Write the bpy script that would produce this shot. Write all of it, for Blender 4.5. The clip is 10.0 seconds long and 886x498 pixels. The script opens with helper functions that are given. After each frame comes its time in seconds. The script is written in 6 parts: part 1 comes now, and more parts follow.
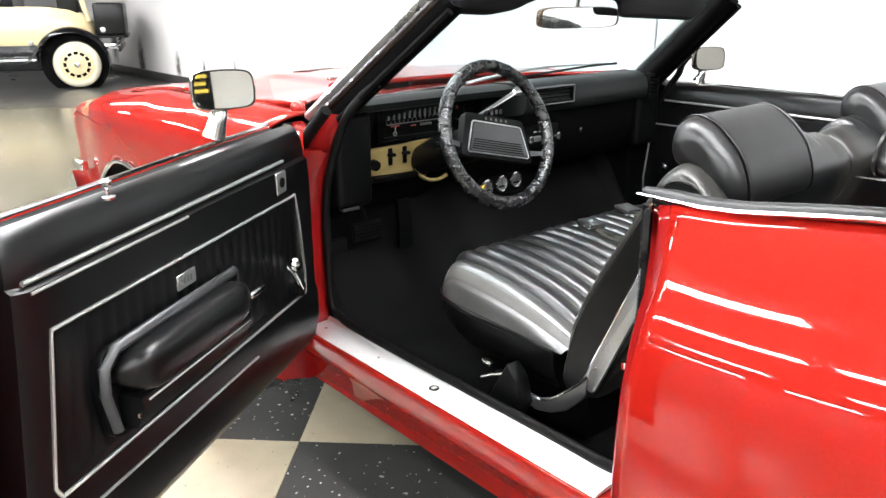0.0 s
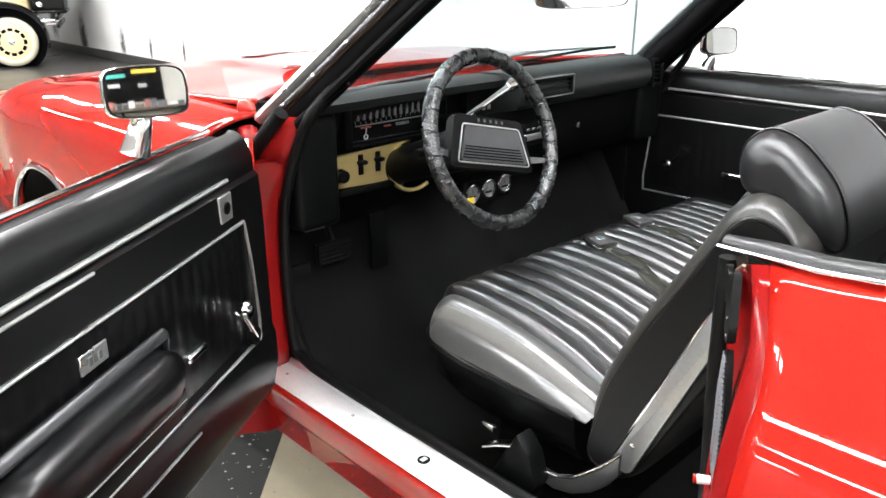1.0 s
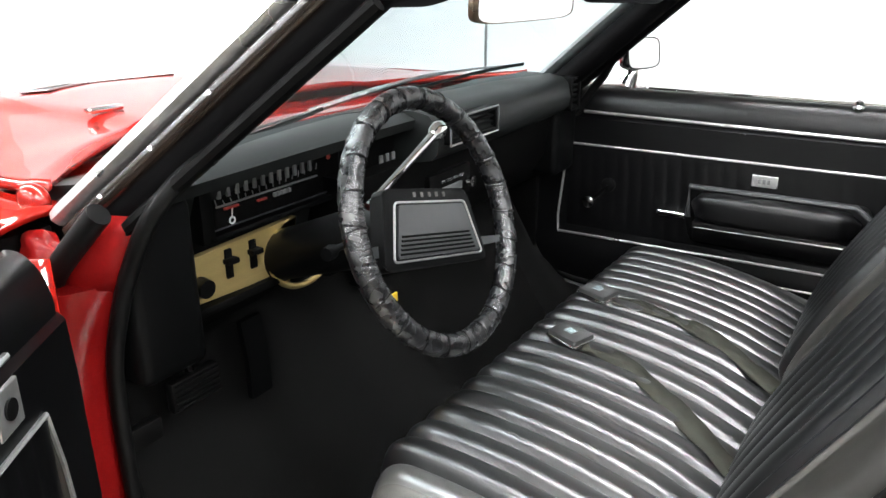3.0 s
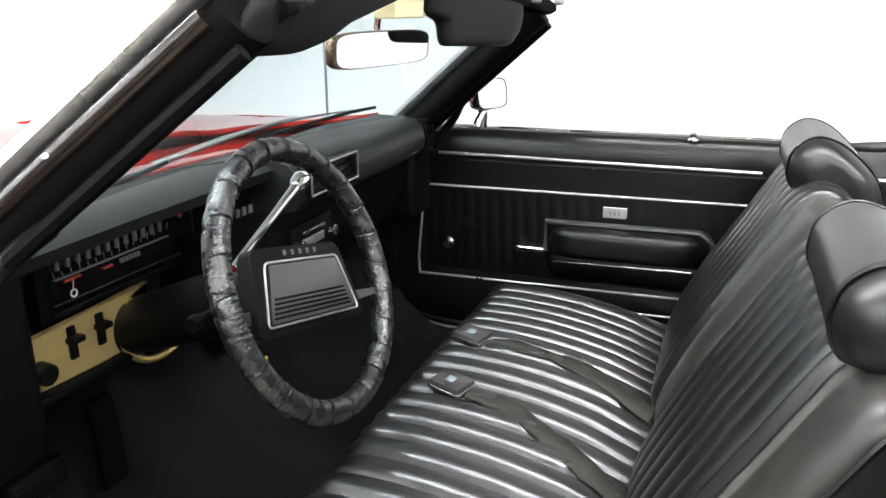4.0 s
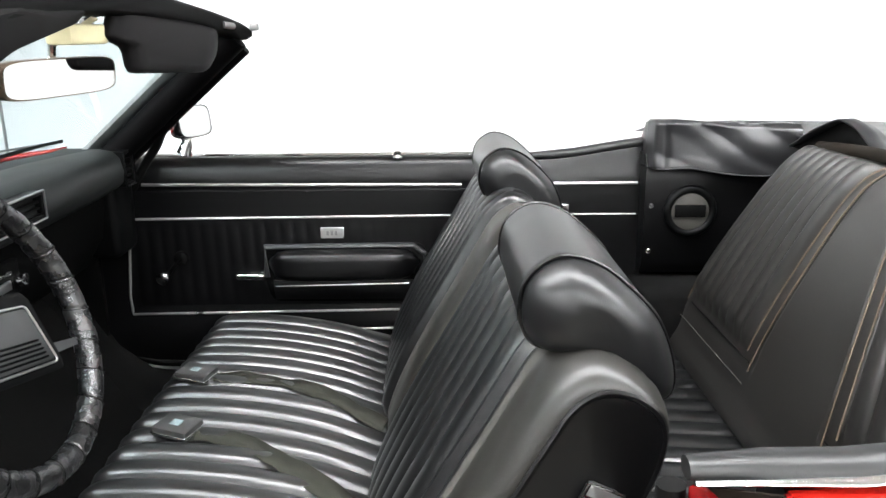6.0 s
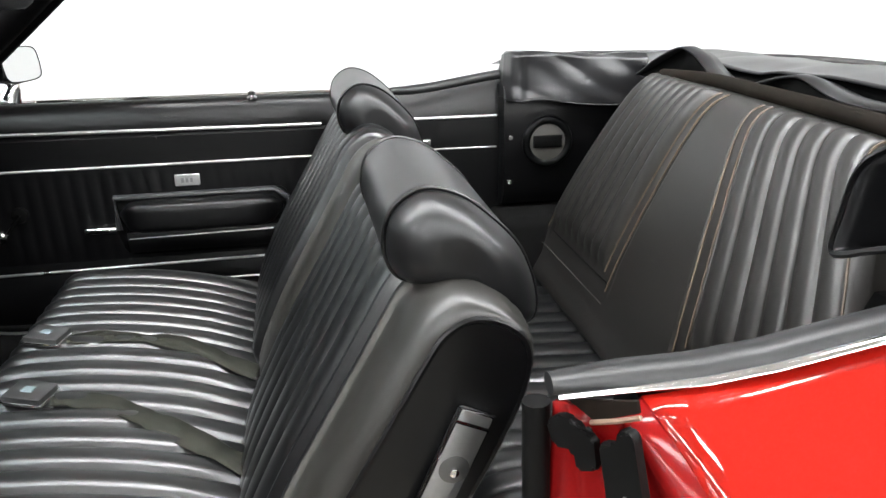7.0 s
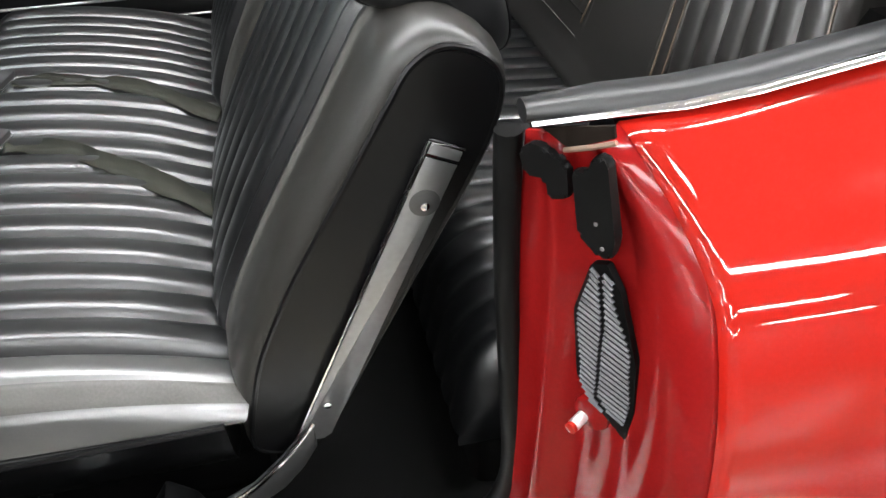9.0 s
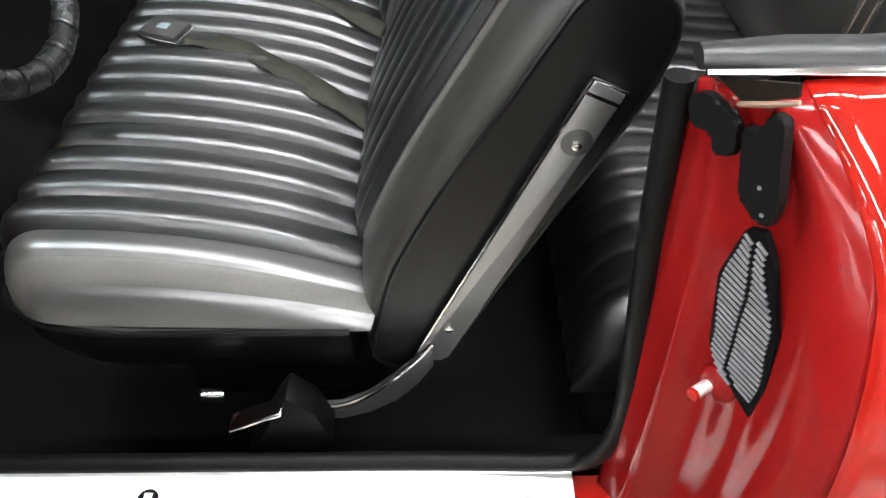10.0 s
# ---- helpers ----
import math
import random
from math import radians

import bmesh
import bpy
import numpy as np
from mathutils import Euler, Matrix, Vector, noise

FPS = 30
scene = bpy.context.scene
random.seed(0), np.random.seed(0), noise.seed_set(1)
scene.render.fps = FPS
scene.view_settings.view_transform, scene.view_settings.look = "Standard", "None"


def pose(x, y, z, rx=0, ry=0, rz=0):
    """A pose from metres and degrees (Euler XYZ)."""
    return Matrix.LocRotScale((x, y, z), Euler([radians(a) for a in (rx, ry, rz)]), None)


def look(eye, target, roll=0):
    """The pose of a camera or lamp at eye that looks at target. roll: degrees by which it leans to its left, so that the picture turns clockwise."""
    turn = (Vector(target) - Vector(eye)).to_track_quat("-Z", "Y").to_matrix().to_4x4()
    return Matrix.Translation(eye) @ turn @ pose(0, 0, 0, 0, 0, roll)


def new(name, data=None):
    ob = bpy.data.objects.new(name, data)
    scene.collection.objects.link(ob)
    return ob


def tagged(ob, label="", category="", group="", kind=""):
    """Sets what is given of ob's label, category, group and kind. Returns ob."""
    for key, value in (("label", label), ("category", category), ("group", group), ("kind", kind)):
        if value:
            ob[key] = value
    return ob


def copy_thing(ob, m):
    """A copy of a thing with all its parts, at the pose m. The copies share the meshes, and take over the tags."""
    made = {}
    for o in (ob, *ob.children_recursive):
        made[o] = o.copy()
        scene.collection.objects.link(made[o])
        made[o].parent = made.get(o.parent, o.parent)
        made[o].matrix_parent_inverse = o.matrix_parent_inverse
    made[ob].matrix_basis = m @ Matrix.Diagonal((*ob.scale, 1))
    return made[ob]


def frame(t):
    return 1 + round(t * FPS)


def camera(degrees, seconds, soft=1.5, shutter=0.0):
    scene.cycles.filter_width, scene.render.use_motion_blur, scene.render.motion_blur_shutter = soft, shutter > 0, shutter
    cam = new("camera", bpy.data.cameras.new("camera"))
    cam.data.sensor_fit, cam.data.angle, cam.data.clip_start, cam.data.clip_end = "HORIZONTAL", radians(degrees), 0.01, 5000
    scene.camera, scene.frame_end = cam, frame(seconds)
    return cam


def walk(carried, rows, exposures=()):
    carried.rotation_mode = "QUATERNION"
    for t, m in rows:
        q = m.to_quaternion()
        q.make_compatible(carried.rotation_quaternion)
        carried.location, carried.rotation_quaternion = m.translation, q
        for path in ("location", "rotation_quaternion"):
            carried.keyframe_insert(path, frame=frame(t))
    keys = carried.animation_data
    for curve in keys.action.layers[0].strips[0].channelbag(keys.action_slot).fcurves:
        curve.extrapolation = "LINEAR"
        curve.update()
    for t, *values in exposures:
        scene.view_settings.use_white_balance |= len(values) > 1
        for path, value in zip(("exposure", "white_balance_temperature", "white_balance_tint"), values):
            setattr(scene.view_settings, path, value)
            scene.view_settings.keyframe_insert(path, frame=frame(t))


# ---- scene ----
cam = camera(59.7, 10.0)
PATH = [
    (0, (-1.839, -1.265, 1.285), (-0.596, 0.171, 0.659), 0.0),
    (0.5, (-1.726, -1.106, 1.283), (-0.465, 0.297, 0.619), -0.2),
    (1, (-1.624, -0.936, 1.285), (-0.32, 0.416, 0.599), 0.1),
    (1.5, (-1.534, -0.776, 1.285), (-0.183, 0.527, 0.592), 0.3),
    (2, (-1.442, -0.631, 1.282), (-0.037, 0.616, 0.597), 0.2),
    (2.2, (-1.407, -0.576, 1.283), (0.023, 0.64, 0.593), 0.4),
    (3.3, (-1.276, -0.358, 1.283), (0.379, 0.546, 0.618), -0.3),
    (3.5, (-1.27, -0.341, 1.285), (0.431, 0.492, 0.641), -0.2),
    (4, (-1.266, -0.334, 1.287), (0.524, 0.331, 0.692), -0.3),
    (4.5, (-1.268, -0.338, 1.289), (0.591, 0.155, 0.741), -0.2),
    (5, (-1.269, -0.342, 1.286), (0.635, -0.019, 0.765), -0.2),
    (5.5, (-1.272, -0.346, 1.288), (0.652, -0.197, 0.764), -0.2),
    (5.7, (-1.272, -0.349, 1.288), (0.656, -0.265, 0.761), -0.2),
    (7, (-1.267, -0.36, 1.28), (0.578, -0.707, 0.59), -0.5),
    (7.5, (-1.261, -0.364, 1.274), (0.501, -0.805, 0.438), -0.5),
    (8, (-1.256, -0.367, 1.268), (0.416, -0.832, 0.273), -0.5),
    (8.5, (-1.251, -0.368, 1.262), (0.343, -0.806, 0.136), -0.4),
    (9, (-1.245, -0.366, 1.253), (0.271, -0.715, -0.004), -0.5),
    (9.5, (-1.241, -0.359, 1.246), (0.215, -0.54, -0.113), -0.6),
    (10, (-1.243, -0.36, 1.245), (0.21, -0.357, -0.129), -0.5),
]
walk(cam, [(t, look(eye, target, roll)) for t, eye, target, roll in PATH], [(0, 0.22), (1, 0.32), (2, 0.28), (3.5, 0.1), (6, 0.05), (7.0, -0.15), (8, -0.25), (9.2, -0.15), (10, -0.05)])

# ---- world and light ----
world = bpy.data.worlds.new("hall_air")
world.use_nodes = True
world.node_tree.nodes["Background"].inputs[0].default_value = (0.9, 0.95, 1.0, 1)
world.node_tree.nodes["Background"].inputs[1].default_value = 0.25
scene.world = world
scene.view_settings.exposure = 0.0
STRIP_POWER = 98.0


# ---- materials ----
def nodes_of(name):
    m = bpy.data.materials.new(name)
    m.use_nodes = True
    nt = m.node_tree
    return m, nt, nt.nodes["Principled BSDF"]


def add(nt, kind, **values):
    n = nt.nodes.new(kind)
    for k, v in values.items():
        n.inputs[k].default_value = v
    return n


def coords(nt, scale=1.0):
    tc = nt.nodes.new("ShaderNodeTexCoord")
    mp = nt.nodes.new("ShaderNodeMapping")
    mp.inputs["Scale"].default_value = (scale, scale, scale) if not isinstance(scale, tuple) else scale
    nt.links.new(tc.outputs["Object"], mp.inputs["Vector"])
    return mp.outputs["Vector"]


def surface(name, colour, rough=0.5, metal=0.0, grain=60.0, vary=0.15, bump=0.02, coat=0.0, patch=6.0, rough_vary=0.08, spec=0.5, stretch=None, ior=1.5):
    """Colour varied at two scales, roughness by wear, and a fine relief."""
    m, nt, b = nodes_of(name)
    vec = coords(nt, stretch or 1.0)
    fine = add(nt, "ShaderNodeTexNoise", Scale=grain, Detail=4.0)
    broad = add(nt, "ShaderNodeTexNoise", Scale=patch, Detail=3.0)
    for n in (fine, broad):
        nt.links.new(vec, n.inputs["Vector"])
    mix = nt.nodes.new("ShaderNodeMath")
    mix.operation = "ADD"
    nt.links.new(fine.outputs["Fac"], mix.inputs[0])
    nt.links.new(broad.outputs["Fac"], mix.inputs[1])
    ramp = nt.nodes.new("ShaderNodeMapRange")
    ramp.inputs["From Min"].default_value, ramp.inputs["From Max"].default_value = 0.6, 1.4
    ramp.inputs["To Min"].default_value, ramp.inputs["To Max"].default_value = 1 - vary, 1 + vary
    nt.links.new(mix.outputs[0], ramp.inputs["Value"])
    tint = nt.nodes.new("ShaderNodeVectorMath")
    tint.operation = "SCALE"
    tint.inputs[0].default_value = colour
    nt.links.new(ramp.outputs[0], tint.inputs["Scale"])
    nt.links.new(tint.outputs[0], b.inputs["Base Color"])
    rr = nt.nodes.new("ShaderNodeMapRange")
    rr.inputs["To Min"].default_value, rr.inputs["To Max"].default_value = max(0.02, rough - rough_vary), min(1, rough + rough_vary)
    nt.links.new(broad.outputs["Fac"], rr.inputs["Value"])
    nt.links.new(rr.outputs[0], b.inputs["Roughness"])
    b.inputs["Metallic"].default_value = metal
    b.inputs["IOR"].default_value = ior
    b.inputs["Specular IOR Level"].default_value = spec
    b.inputs["Coat Weight"].default_value = coat
    b.inputs["Coat Roughness"].default_value = 0.03
    if bump:
        bp = add(nt, "ShaderNodeBump", Strength=min(1.0, bump * 10), Distance=0.00025)
        nt.links.new(fine.outputs["Fac"], bp.inputs["Height"])
        nt.links.new(bp.outputs["Normal"], b.inputs["Normal"])
    return m


def glowing(name, colour, power):
    m, nt, b = nodes_of(name)
    b.inputs["Base Color"].default_value = (0.8, 0.8, 0.8, 1)
    b.inputs["Emission Color"].default_value = (*colour, 1)
    b.inputs["Emission Strength"].default_value = power
    return m


def pane_glass(name, tint):
    m = bpy.data.materials.new(name)
    m.use_nodes = True
    nt = m.node_tree
    nt.nodes.clear()
    out = nt.nodes.new("ShaderNodeOutputMaterial")
    clear = nt.nodes.new("ShaderNodeBsdfTransparent")
    clear.inputs[0].default_value = (*tint, 1)
    gloss = nt.nodes.new("ShaderNodeBsdfGlossy")
    gloss.inputs["Roughness"].default_value = 0.01
    lw = add(nt, "ShaderNodeLayerWeight", Blend=0.5)
    power = nt.nodes.new("ShaderNodeMath")
    power.operation = "POWER"
    power.inputs[1].default_value = 5.0
    nt.links.new(lw.outputs["Facing"], power.inputs[0])
    fres = nt.nodes.new("ShaderNodeMapRange")
    fres.inputs["To Min"].default_value, fres.inputs["To Max"].default_value = 0.05, 0.9
    nt.links.new(power.outputs[0], fres.inputs["Value"])
    mix = nt.nodes.new("ShaderNodeMixShader")
    nt.links.new(fres.outputs[0], mix.inputs[0])
    nt.links.new(clear.outputs[0], mix.inputs[1])
    nt.links.new(gloss.outputs[0], mix.inputs[2])
    nt.links.new(mix.outputs[0], out.inputs[0])
    return m


def speckled(name, colour, chip, amount, rough=0.3):
    """Vinyl floor tile: base colour with pale chips, scuffs and a tone of its own for each tile."""
    m, nt, b = nodes_of(name)
    vec = coords(nt)
    cell = add(nt, "ShaderNodeTexNoise", Scale=55.0, Detail=1.0, Roughness=0.4)
    scuff = add(nt, "ShaderNodeTexNoise", Scale=4.0, Detail=6.0, Roughness=0.65)
    for n in (cell, scuff):
        nt.links.new(vec, n.inputs["Vector"])
    pick = nt.nodes.new("ShaderNodeMapRange")
    pick.inputs["From Min"].default_value, pick.inputs["From Max"].default_value = amount, amount + 0.02
    nt.links.new(cell.outputs["Fac"], pick.inputs["Value"])
    mix = nt.nodes.new("ShaderNodeMix")
    mix.data_type = "RGBA"
    nt.links.new(pick.outputs[0], mix.inputs["Factor"])
    mix.inputs["A"].default_value, mix.inputs["B"].default_value = (*colour, 1), (*chip, 1)
    info = nt.nodes.new("ShaderNodeObjectInfo")
    tone = nt.nodes.new("ShaderNodeMapRange")
    tone.inputs["To Min"].default_value, tone.inputs["To Max"].default_value = 0.88, 1.1
    nt.links.new(info.outputs["Random"], tone.inputs["Value"])
    wear = nt.nodes.new("ShaderNodeMapRange")
    wear.inputs["To Min"].default_value, wear.inputs["To Max"].default_value = 0.75, 1.25
    nt.links.new(scuff.outputs["Fac"], wear.inputs["Value"])
    mul = nt.nodes.new("ShaderNodeMath")
    mul.operation = "MULTIPLY"
    nt.links.new(tone.outputs[0], mul.inputs[0])
    nt.links.new(wear.outputs[0], mul.inputs[1])
    tint = nt.nodes.new("ShaderNodeVectorMath")
    tint.operation = "SCALE"
    nt.links.new(mix.outputs["Result"], tint.inputs[0])
    nt.links.new(mul.outputs[0], tint.inputs["Scale"])
    nt.links.new(tint.outputs[0], b.inputs["Base Color"])
    rr = nt.nodes.new("ShaderNodeMapRange")
    rr.inputs["To Min"].default_value, rr.inputs["To Max"].default_value = rough - 0.12, rough + 0.15
    nt.links.new(scuff.outputs["Fac"], rr.inputs["Value"])
    nt.links.new(rr.outputs[0], b.inputs["Roughness"])
    return m


# the body red with the doorway's shade put into its colour, and less gloss
JAMB_RED = surface("shaded_red_paint", (0.14, 0.0045, 0.0045), 0.4, grain=200, vary=0.10, bump=0.0, coat=0.32, patch=9.0, spec=0.0)
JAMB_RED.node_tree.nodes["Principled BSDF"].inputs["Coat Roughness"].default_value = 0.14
RED = surface("red_paint", (0.235, 0.0075, 0.0045), 0.35, grain=300, vary=0.04, bump=0.0, coat=1.0, patch=2.0, spec=0.0)
BLACK_VINYL = surface("black_vinyl", (0.0015, 0.0015, 0.0017), 0.32, grain=420, vary=0.25, bump=0.015, patch=7, spec=0.29, rough_vary=0.03)
PLEAT_VINYL = surface("pleated_black_vinyl", (0.0030, 0.0032, 0.0035), 0.33, grain=500, vary=0.2, bump=0.004, patch=9, rough_vary=0.015, spec=0.72, ior=1.6)
REAR_VINYL = surface("worn_grey_black_vinyl", (0.0165, 0.0155, 0.0145), 0.42, grain=420, vary=0.25, bump=0.015, patch=8, rough_vary=0.06, spec=0.62)
TAN_STITCH = surface("worn_tan_stitching", (0.085, 0.062, 0.042), 0.6, grain=300, vary=0.5, bump=0.03, patch=18)
BAND_VINYL = surface("faded_grey_vinyl_band", (0.052, 0.050, 0.045), 0.5, grain=300, vary=0.25, bump=0.03, patch=12)
# black belt vinyl with its grey sheen put partly into the base colour
BELT_VINYL = surface("grey_sheen_belt_vinyl", (0.011, 0.011, 0.0115), 0.4, grain=420, vary=0.2, bump=0.02, patch=7, spec=0.4)
PAD = surface("black_padded_plastic", (0.0014, 0.0015, 0.0016), 0.45, grain=300, vary=0.2, bump=0.03, spec=0.09)
CLOTH = surface("black_padded_vinyl_cloth", (0.0024, 0.0023, 0.0025), 0.6, grain=500, vary=0.3, bump=0.05, spec=0.03)
VISOR = surface("grey_black_visor_vinyl", (0.0085, 0.0080, 0.0084), 0.6, grain=500, vary=0.3, bump=0.05, spec=0.05)
HEAD_VINYL = surface("soft_black_vinyl", (0.0040, 0.0040, 0.0044), 0.36, grain=420, vary=0.25, bump=0.02, patch=9, spec=0.5, rough_vary=0.05)
DASH_PAD = surface("black_green_dash_vinyl", (0.0055, 0.0064, 0.0064), 0.48, grain=300, vary=0.2, bump=0.03, spec=0.22)
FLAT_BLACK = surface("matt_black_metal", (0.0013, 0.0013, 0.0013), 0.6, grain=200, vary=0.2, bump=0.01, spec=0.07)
RUBBER = surface("black_rubber", (0.0025, 0.0025, 0.0025), 0.5, grain=150, vary=0.2, bump=0.02, spec=0.12)
# worn smooth vinyl; its broad pale sheen is partly put into the base colour
BOLSTER = surface("worn_vinyl_with_sheen", (0.030, 0.030, 0.029), 0.36, grain=420, vary=0.3, bump=0.02, patch=10, spec=1.0, ior=1.7, rough_vary=0.1)
BACK_VINYL = surface("pleated_back_vinyl", (0.0040, 0.0042, 0.0046), 0.31, grain=500, vary=0.2, bump=0.006, patch=9, rough_vary=0.03, spec=0.6)
WORN_BROWN = surface("worn_brown_black_vinyl", (0.014, 0.0132, 0.0115), 0.38, grain=420, vary=0.35, bump=0.02, patch=11, spec=0.5, rough_vary=0.1)
CARPET = surface("black_carpet", (0.0032, 0.0032, 0.0031), 0.95, grain=900, vary=0.5, bump=0.1, patch=5, spec=0.1)
CHROME = surface("chrome", (0.82, 0.82, 0.82), 0.1, metal=1.0, grain=40, vary=0.04, bump=0.0, rough_vary=0.05)
SILL_ALU = surface("brushed_aluminium", (0.82, 0.82, 0.81), 0.55, metal=1.0, grain=80, vary=0.08, bump=0.02, stretch=(8, 0.6, 8))
STEEL = surface("grey_satin_steel", (0.33, 0.33, 0.33), 0.38, metal=0.9, grain=120, vary=0.1, bump=0.01)
GOLD = surface("brushed_gold_trim", (0.56, 0.43, 0.18), 0.38, metal=0.8, grain=150, vary=0.12, bump=0.02, stretch=(1, 1, 10))
SILVER_TRIM = surface("silver_trim_strip", (0.55, 0.55, 0.54), 0.3, metal=0.9, grain=100, vary=0.15, bump=0.0)
WALL = surface("white_wall_paint", (0.56, 0.545, 0.53), 0.85, grain=30, vary=0.03, bump=0.02, patch=1.2)
DULL_WALL = surface("off_white_wall_paint", (0.40, 0.385, 0.355), 0.85, grain=30, vary=0.03, bump=0.02, patch=1.2)
BACKWALL = surface("white_smooth_panel", (0.68, 0.70, 0.71), 0.6, grain=30, vary=0.02, bump=0.0, patch=0.8)
CEIL = surface("white_ceiling_paint", (0.55, 0.55, 0.55), 0.9, grain=20, vary=0.04, bump=0.02, patch=1)
GREY_WALL = surface("grey_wall_paint", (0.20, 0.20, 0.20), 0.8, grain=30, vary=0.05, bump=0.02, patch=1.0)
FLOOR_TAN = surface("polished_tan_concrete", (0.095, 0.086, 0.062), 0.2, grain=12, vary=0.18, bump=0.0, patch=0.9, rough_vary=0.04)
FLOOR_DARK = surface("dark_floor_paint", (0.035, 0.034, 0.032), 0.3, grain=14, vary=0.25, bump=0.01, patch=1.1)
TILE_DARK = speckled("charcoal_speckled_tile", (0.034, 0.034, 0.033), (0.28, 0.27, 0.25), 0.70, 0.2)
TILE_CREAM = speckled("beige_tile", (0.29, 0.255, 0.185), (0.20, 0.16, 0.11), 0.72, 0.2)
CREAM_PAINT = surface("cream_paint", (0.58, 0.46, 0.26), 0.3, grain=60, vary=0.04, bump=0.0, coat=0.8)
BLACK_PAINT = surface("gloss_black_paint", (0.003, 0.003, 0.004), 0.25, grain=60, vary=0.05, bump=0.0, coat=0.25, spec=0.2)
IVORY = surface("ivory_rubber", (0.52, 0.47, 0.36), 0.5, grain=60, vary=0.06, bump=0.0)
GLASS = pane_glass("tinted_windshield_glass", (0.64, 0.72, 0.73))
MIRROR = surface("mirror_silver", (0.78, 0.78, 0.77), 0.02, metal=1.0, grain=10, vary=0.01, bump=0.0, rough_vary=0.0)
WEBBING = surface("olive_black_webbing", (0.019, 0.0195, 0.0145), 0.75, grain=600, vary=0.4, bump=0.08, stretch=(1, 4, 1), spec=0.2)
WHITE_MARK = surface("white_marking", (0.10, 0.10, 0.10), 0.5, grain=80, vary=0.05, bump=0.0)
RED_MARK = surface("red_marking", (0.24, 0.02, 0.015), 0.5, grain=80, vary=0.05, bump=0.0)
YELLOW_TAG = surface("yellow_tag", (0.75, 0.50, 0.03), 0.5, grain=80, vary=0.1, bump=0.0)
BLUE_MARK = surface("pale_blue_square", (0.13, 0.17, 0.18), 0.5, grain=80, vary=0.1, bump=0.0)
LAMP = glowing("lamp_diffuser", (0.97, 0.99, 1.0), STRIP_POWER)


# ---- mesh helpers ----
def part(name, bm, material, parent=None, label="", smooth=40, solid=0.0, bevel=0.0):
    """One mesh object from a bmesh, under a thing or a part."""
    bmesh.ops.remove_doubles(bm, verts=bm.verts, dist=1e-5)
    bmesh.ops.recalc_face_normals(bm, faces=bm.faces)
    me = bpy.data.meshes.new(name)
    bm.to_mesh(me)
    bm.free()
    me.materials.append(material)
    if smooth:
        me.polygons.foreach_set("use_smooth", [True] * len(me.polygons))
        me.set_sharp_from_angle(angle=radians(smooth))
    ob = new(name, me)
    if solid:
        md = ob.modifiers.new("thickness", "SOLIDIFY")
        md.thickness, md.offset = solid, -1
    if bevel:
        md = ob.modifiers.new("edge", "BEVEL")
        md.width, md.segments, md.limit_method = bevel, 2, "ANGLE"
    if parent:
        ob.parent = parent
    if label:
        ob["label"] = label
    return ob


def thing(name, label, category, place=(0, 0, 0), group="", kind=""):
    ob = new(name)
    ob.location = place
    ob.empty_display_size = 0.1
    return tagged(ob, label, category, group, kind)


def joined(*some):
    """Several bmeshes as one."""
    out = bmesh.new()
    for bm in some:
        me = bpy.data.meshes.new("joint")
        bm.to_mesh(me)
        bm.free()
        out.from_mesh(me)
        bpy.data.meshes.remove(me)
    return out


def rbox(lo, hi, r=0.004, seg=2, m=None):
    bm = bmesh.new()
    bmesh.ops.create_cube(bm, size=1.0)
    lo, hi = Vector(lo), Vector(hi)
    for v in bm.verts:
        v.co = Vector((lo[i] + (v.co[i] + 0.5) * (hi[i] - lo[i]) for i in range(3)))
    if r:
        bmesh.ops.bevel(bm, geom=bm.edges[:], offset=r, segments=seg, profile=0.5, affect="EDGES")
    if m is not None:
        bm.transform(m)
    return bm


def grid(fn, nu, nv, wrap=False):
    """A sheet of quads over fn(u, v), u and v from 0 to 1."""
    bm = bmesh.new()
    rows = [[bm.verts.new(fn(i / nu, j / nv)) for j in range(nv + (0 if wrap else 1))] for i in range(nu + 1)]
    n = len(rows[0])
    for i in range(nu):
        for j in range(nv):
            bm.faces.new((rows[i][j], rows[i][(j + 1) % n], rows[i + 1][(j + 1) % n], rows[i + 1][j]))
    return bm


def loft(loops, closed=True, caps=True):
    """Skin over loops with equal counts of points."""
    bm = bmesh.new()
    rows = [[bm.verts.new(p) for p in loop] for loop in loops]
    n = len(rows[0])
    for a, b in zip(rows, rows[1:]):
        for j in range(n if closed else n - 1):
            bm.faces.new((a[j], a[(j + 1) % n], b[(j + 1) % n], b[j]))
    if caps and closed:
        bm.faces.new(rows[0][::-1])
        bm.faces.new(rows[-1])
    return bm


def smooth_line(points, n, closed=False):
    """A Catmull-Rom curve through points, n samples for each stretch."""
    p = [Vector(q) for q in points]
    k = len(p)
    out = []
    for i in range(k if closed else k - 1):
        a, b, c, d = (p[(i + s) % k] if closed else p[min(max(i + s, 0), k - 1)] for s in (-1, 0, 1, 2))
        for j in range(n):
            t = j / n
            out.append(0.5 * (2 * b + (c - a) * t + (2 * a - 5 * b + 4 * c - d) * t * t + (3 * b - a - 3 * c + d) * t ** 3))
    if not closed:
        out.append(p[-1].copy())
    return out


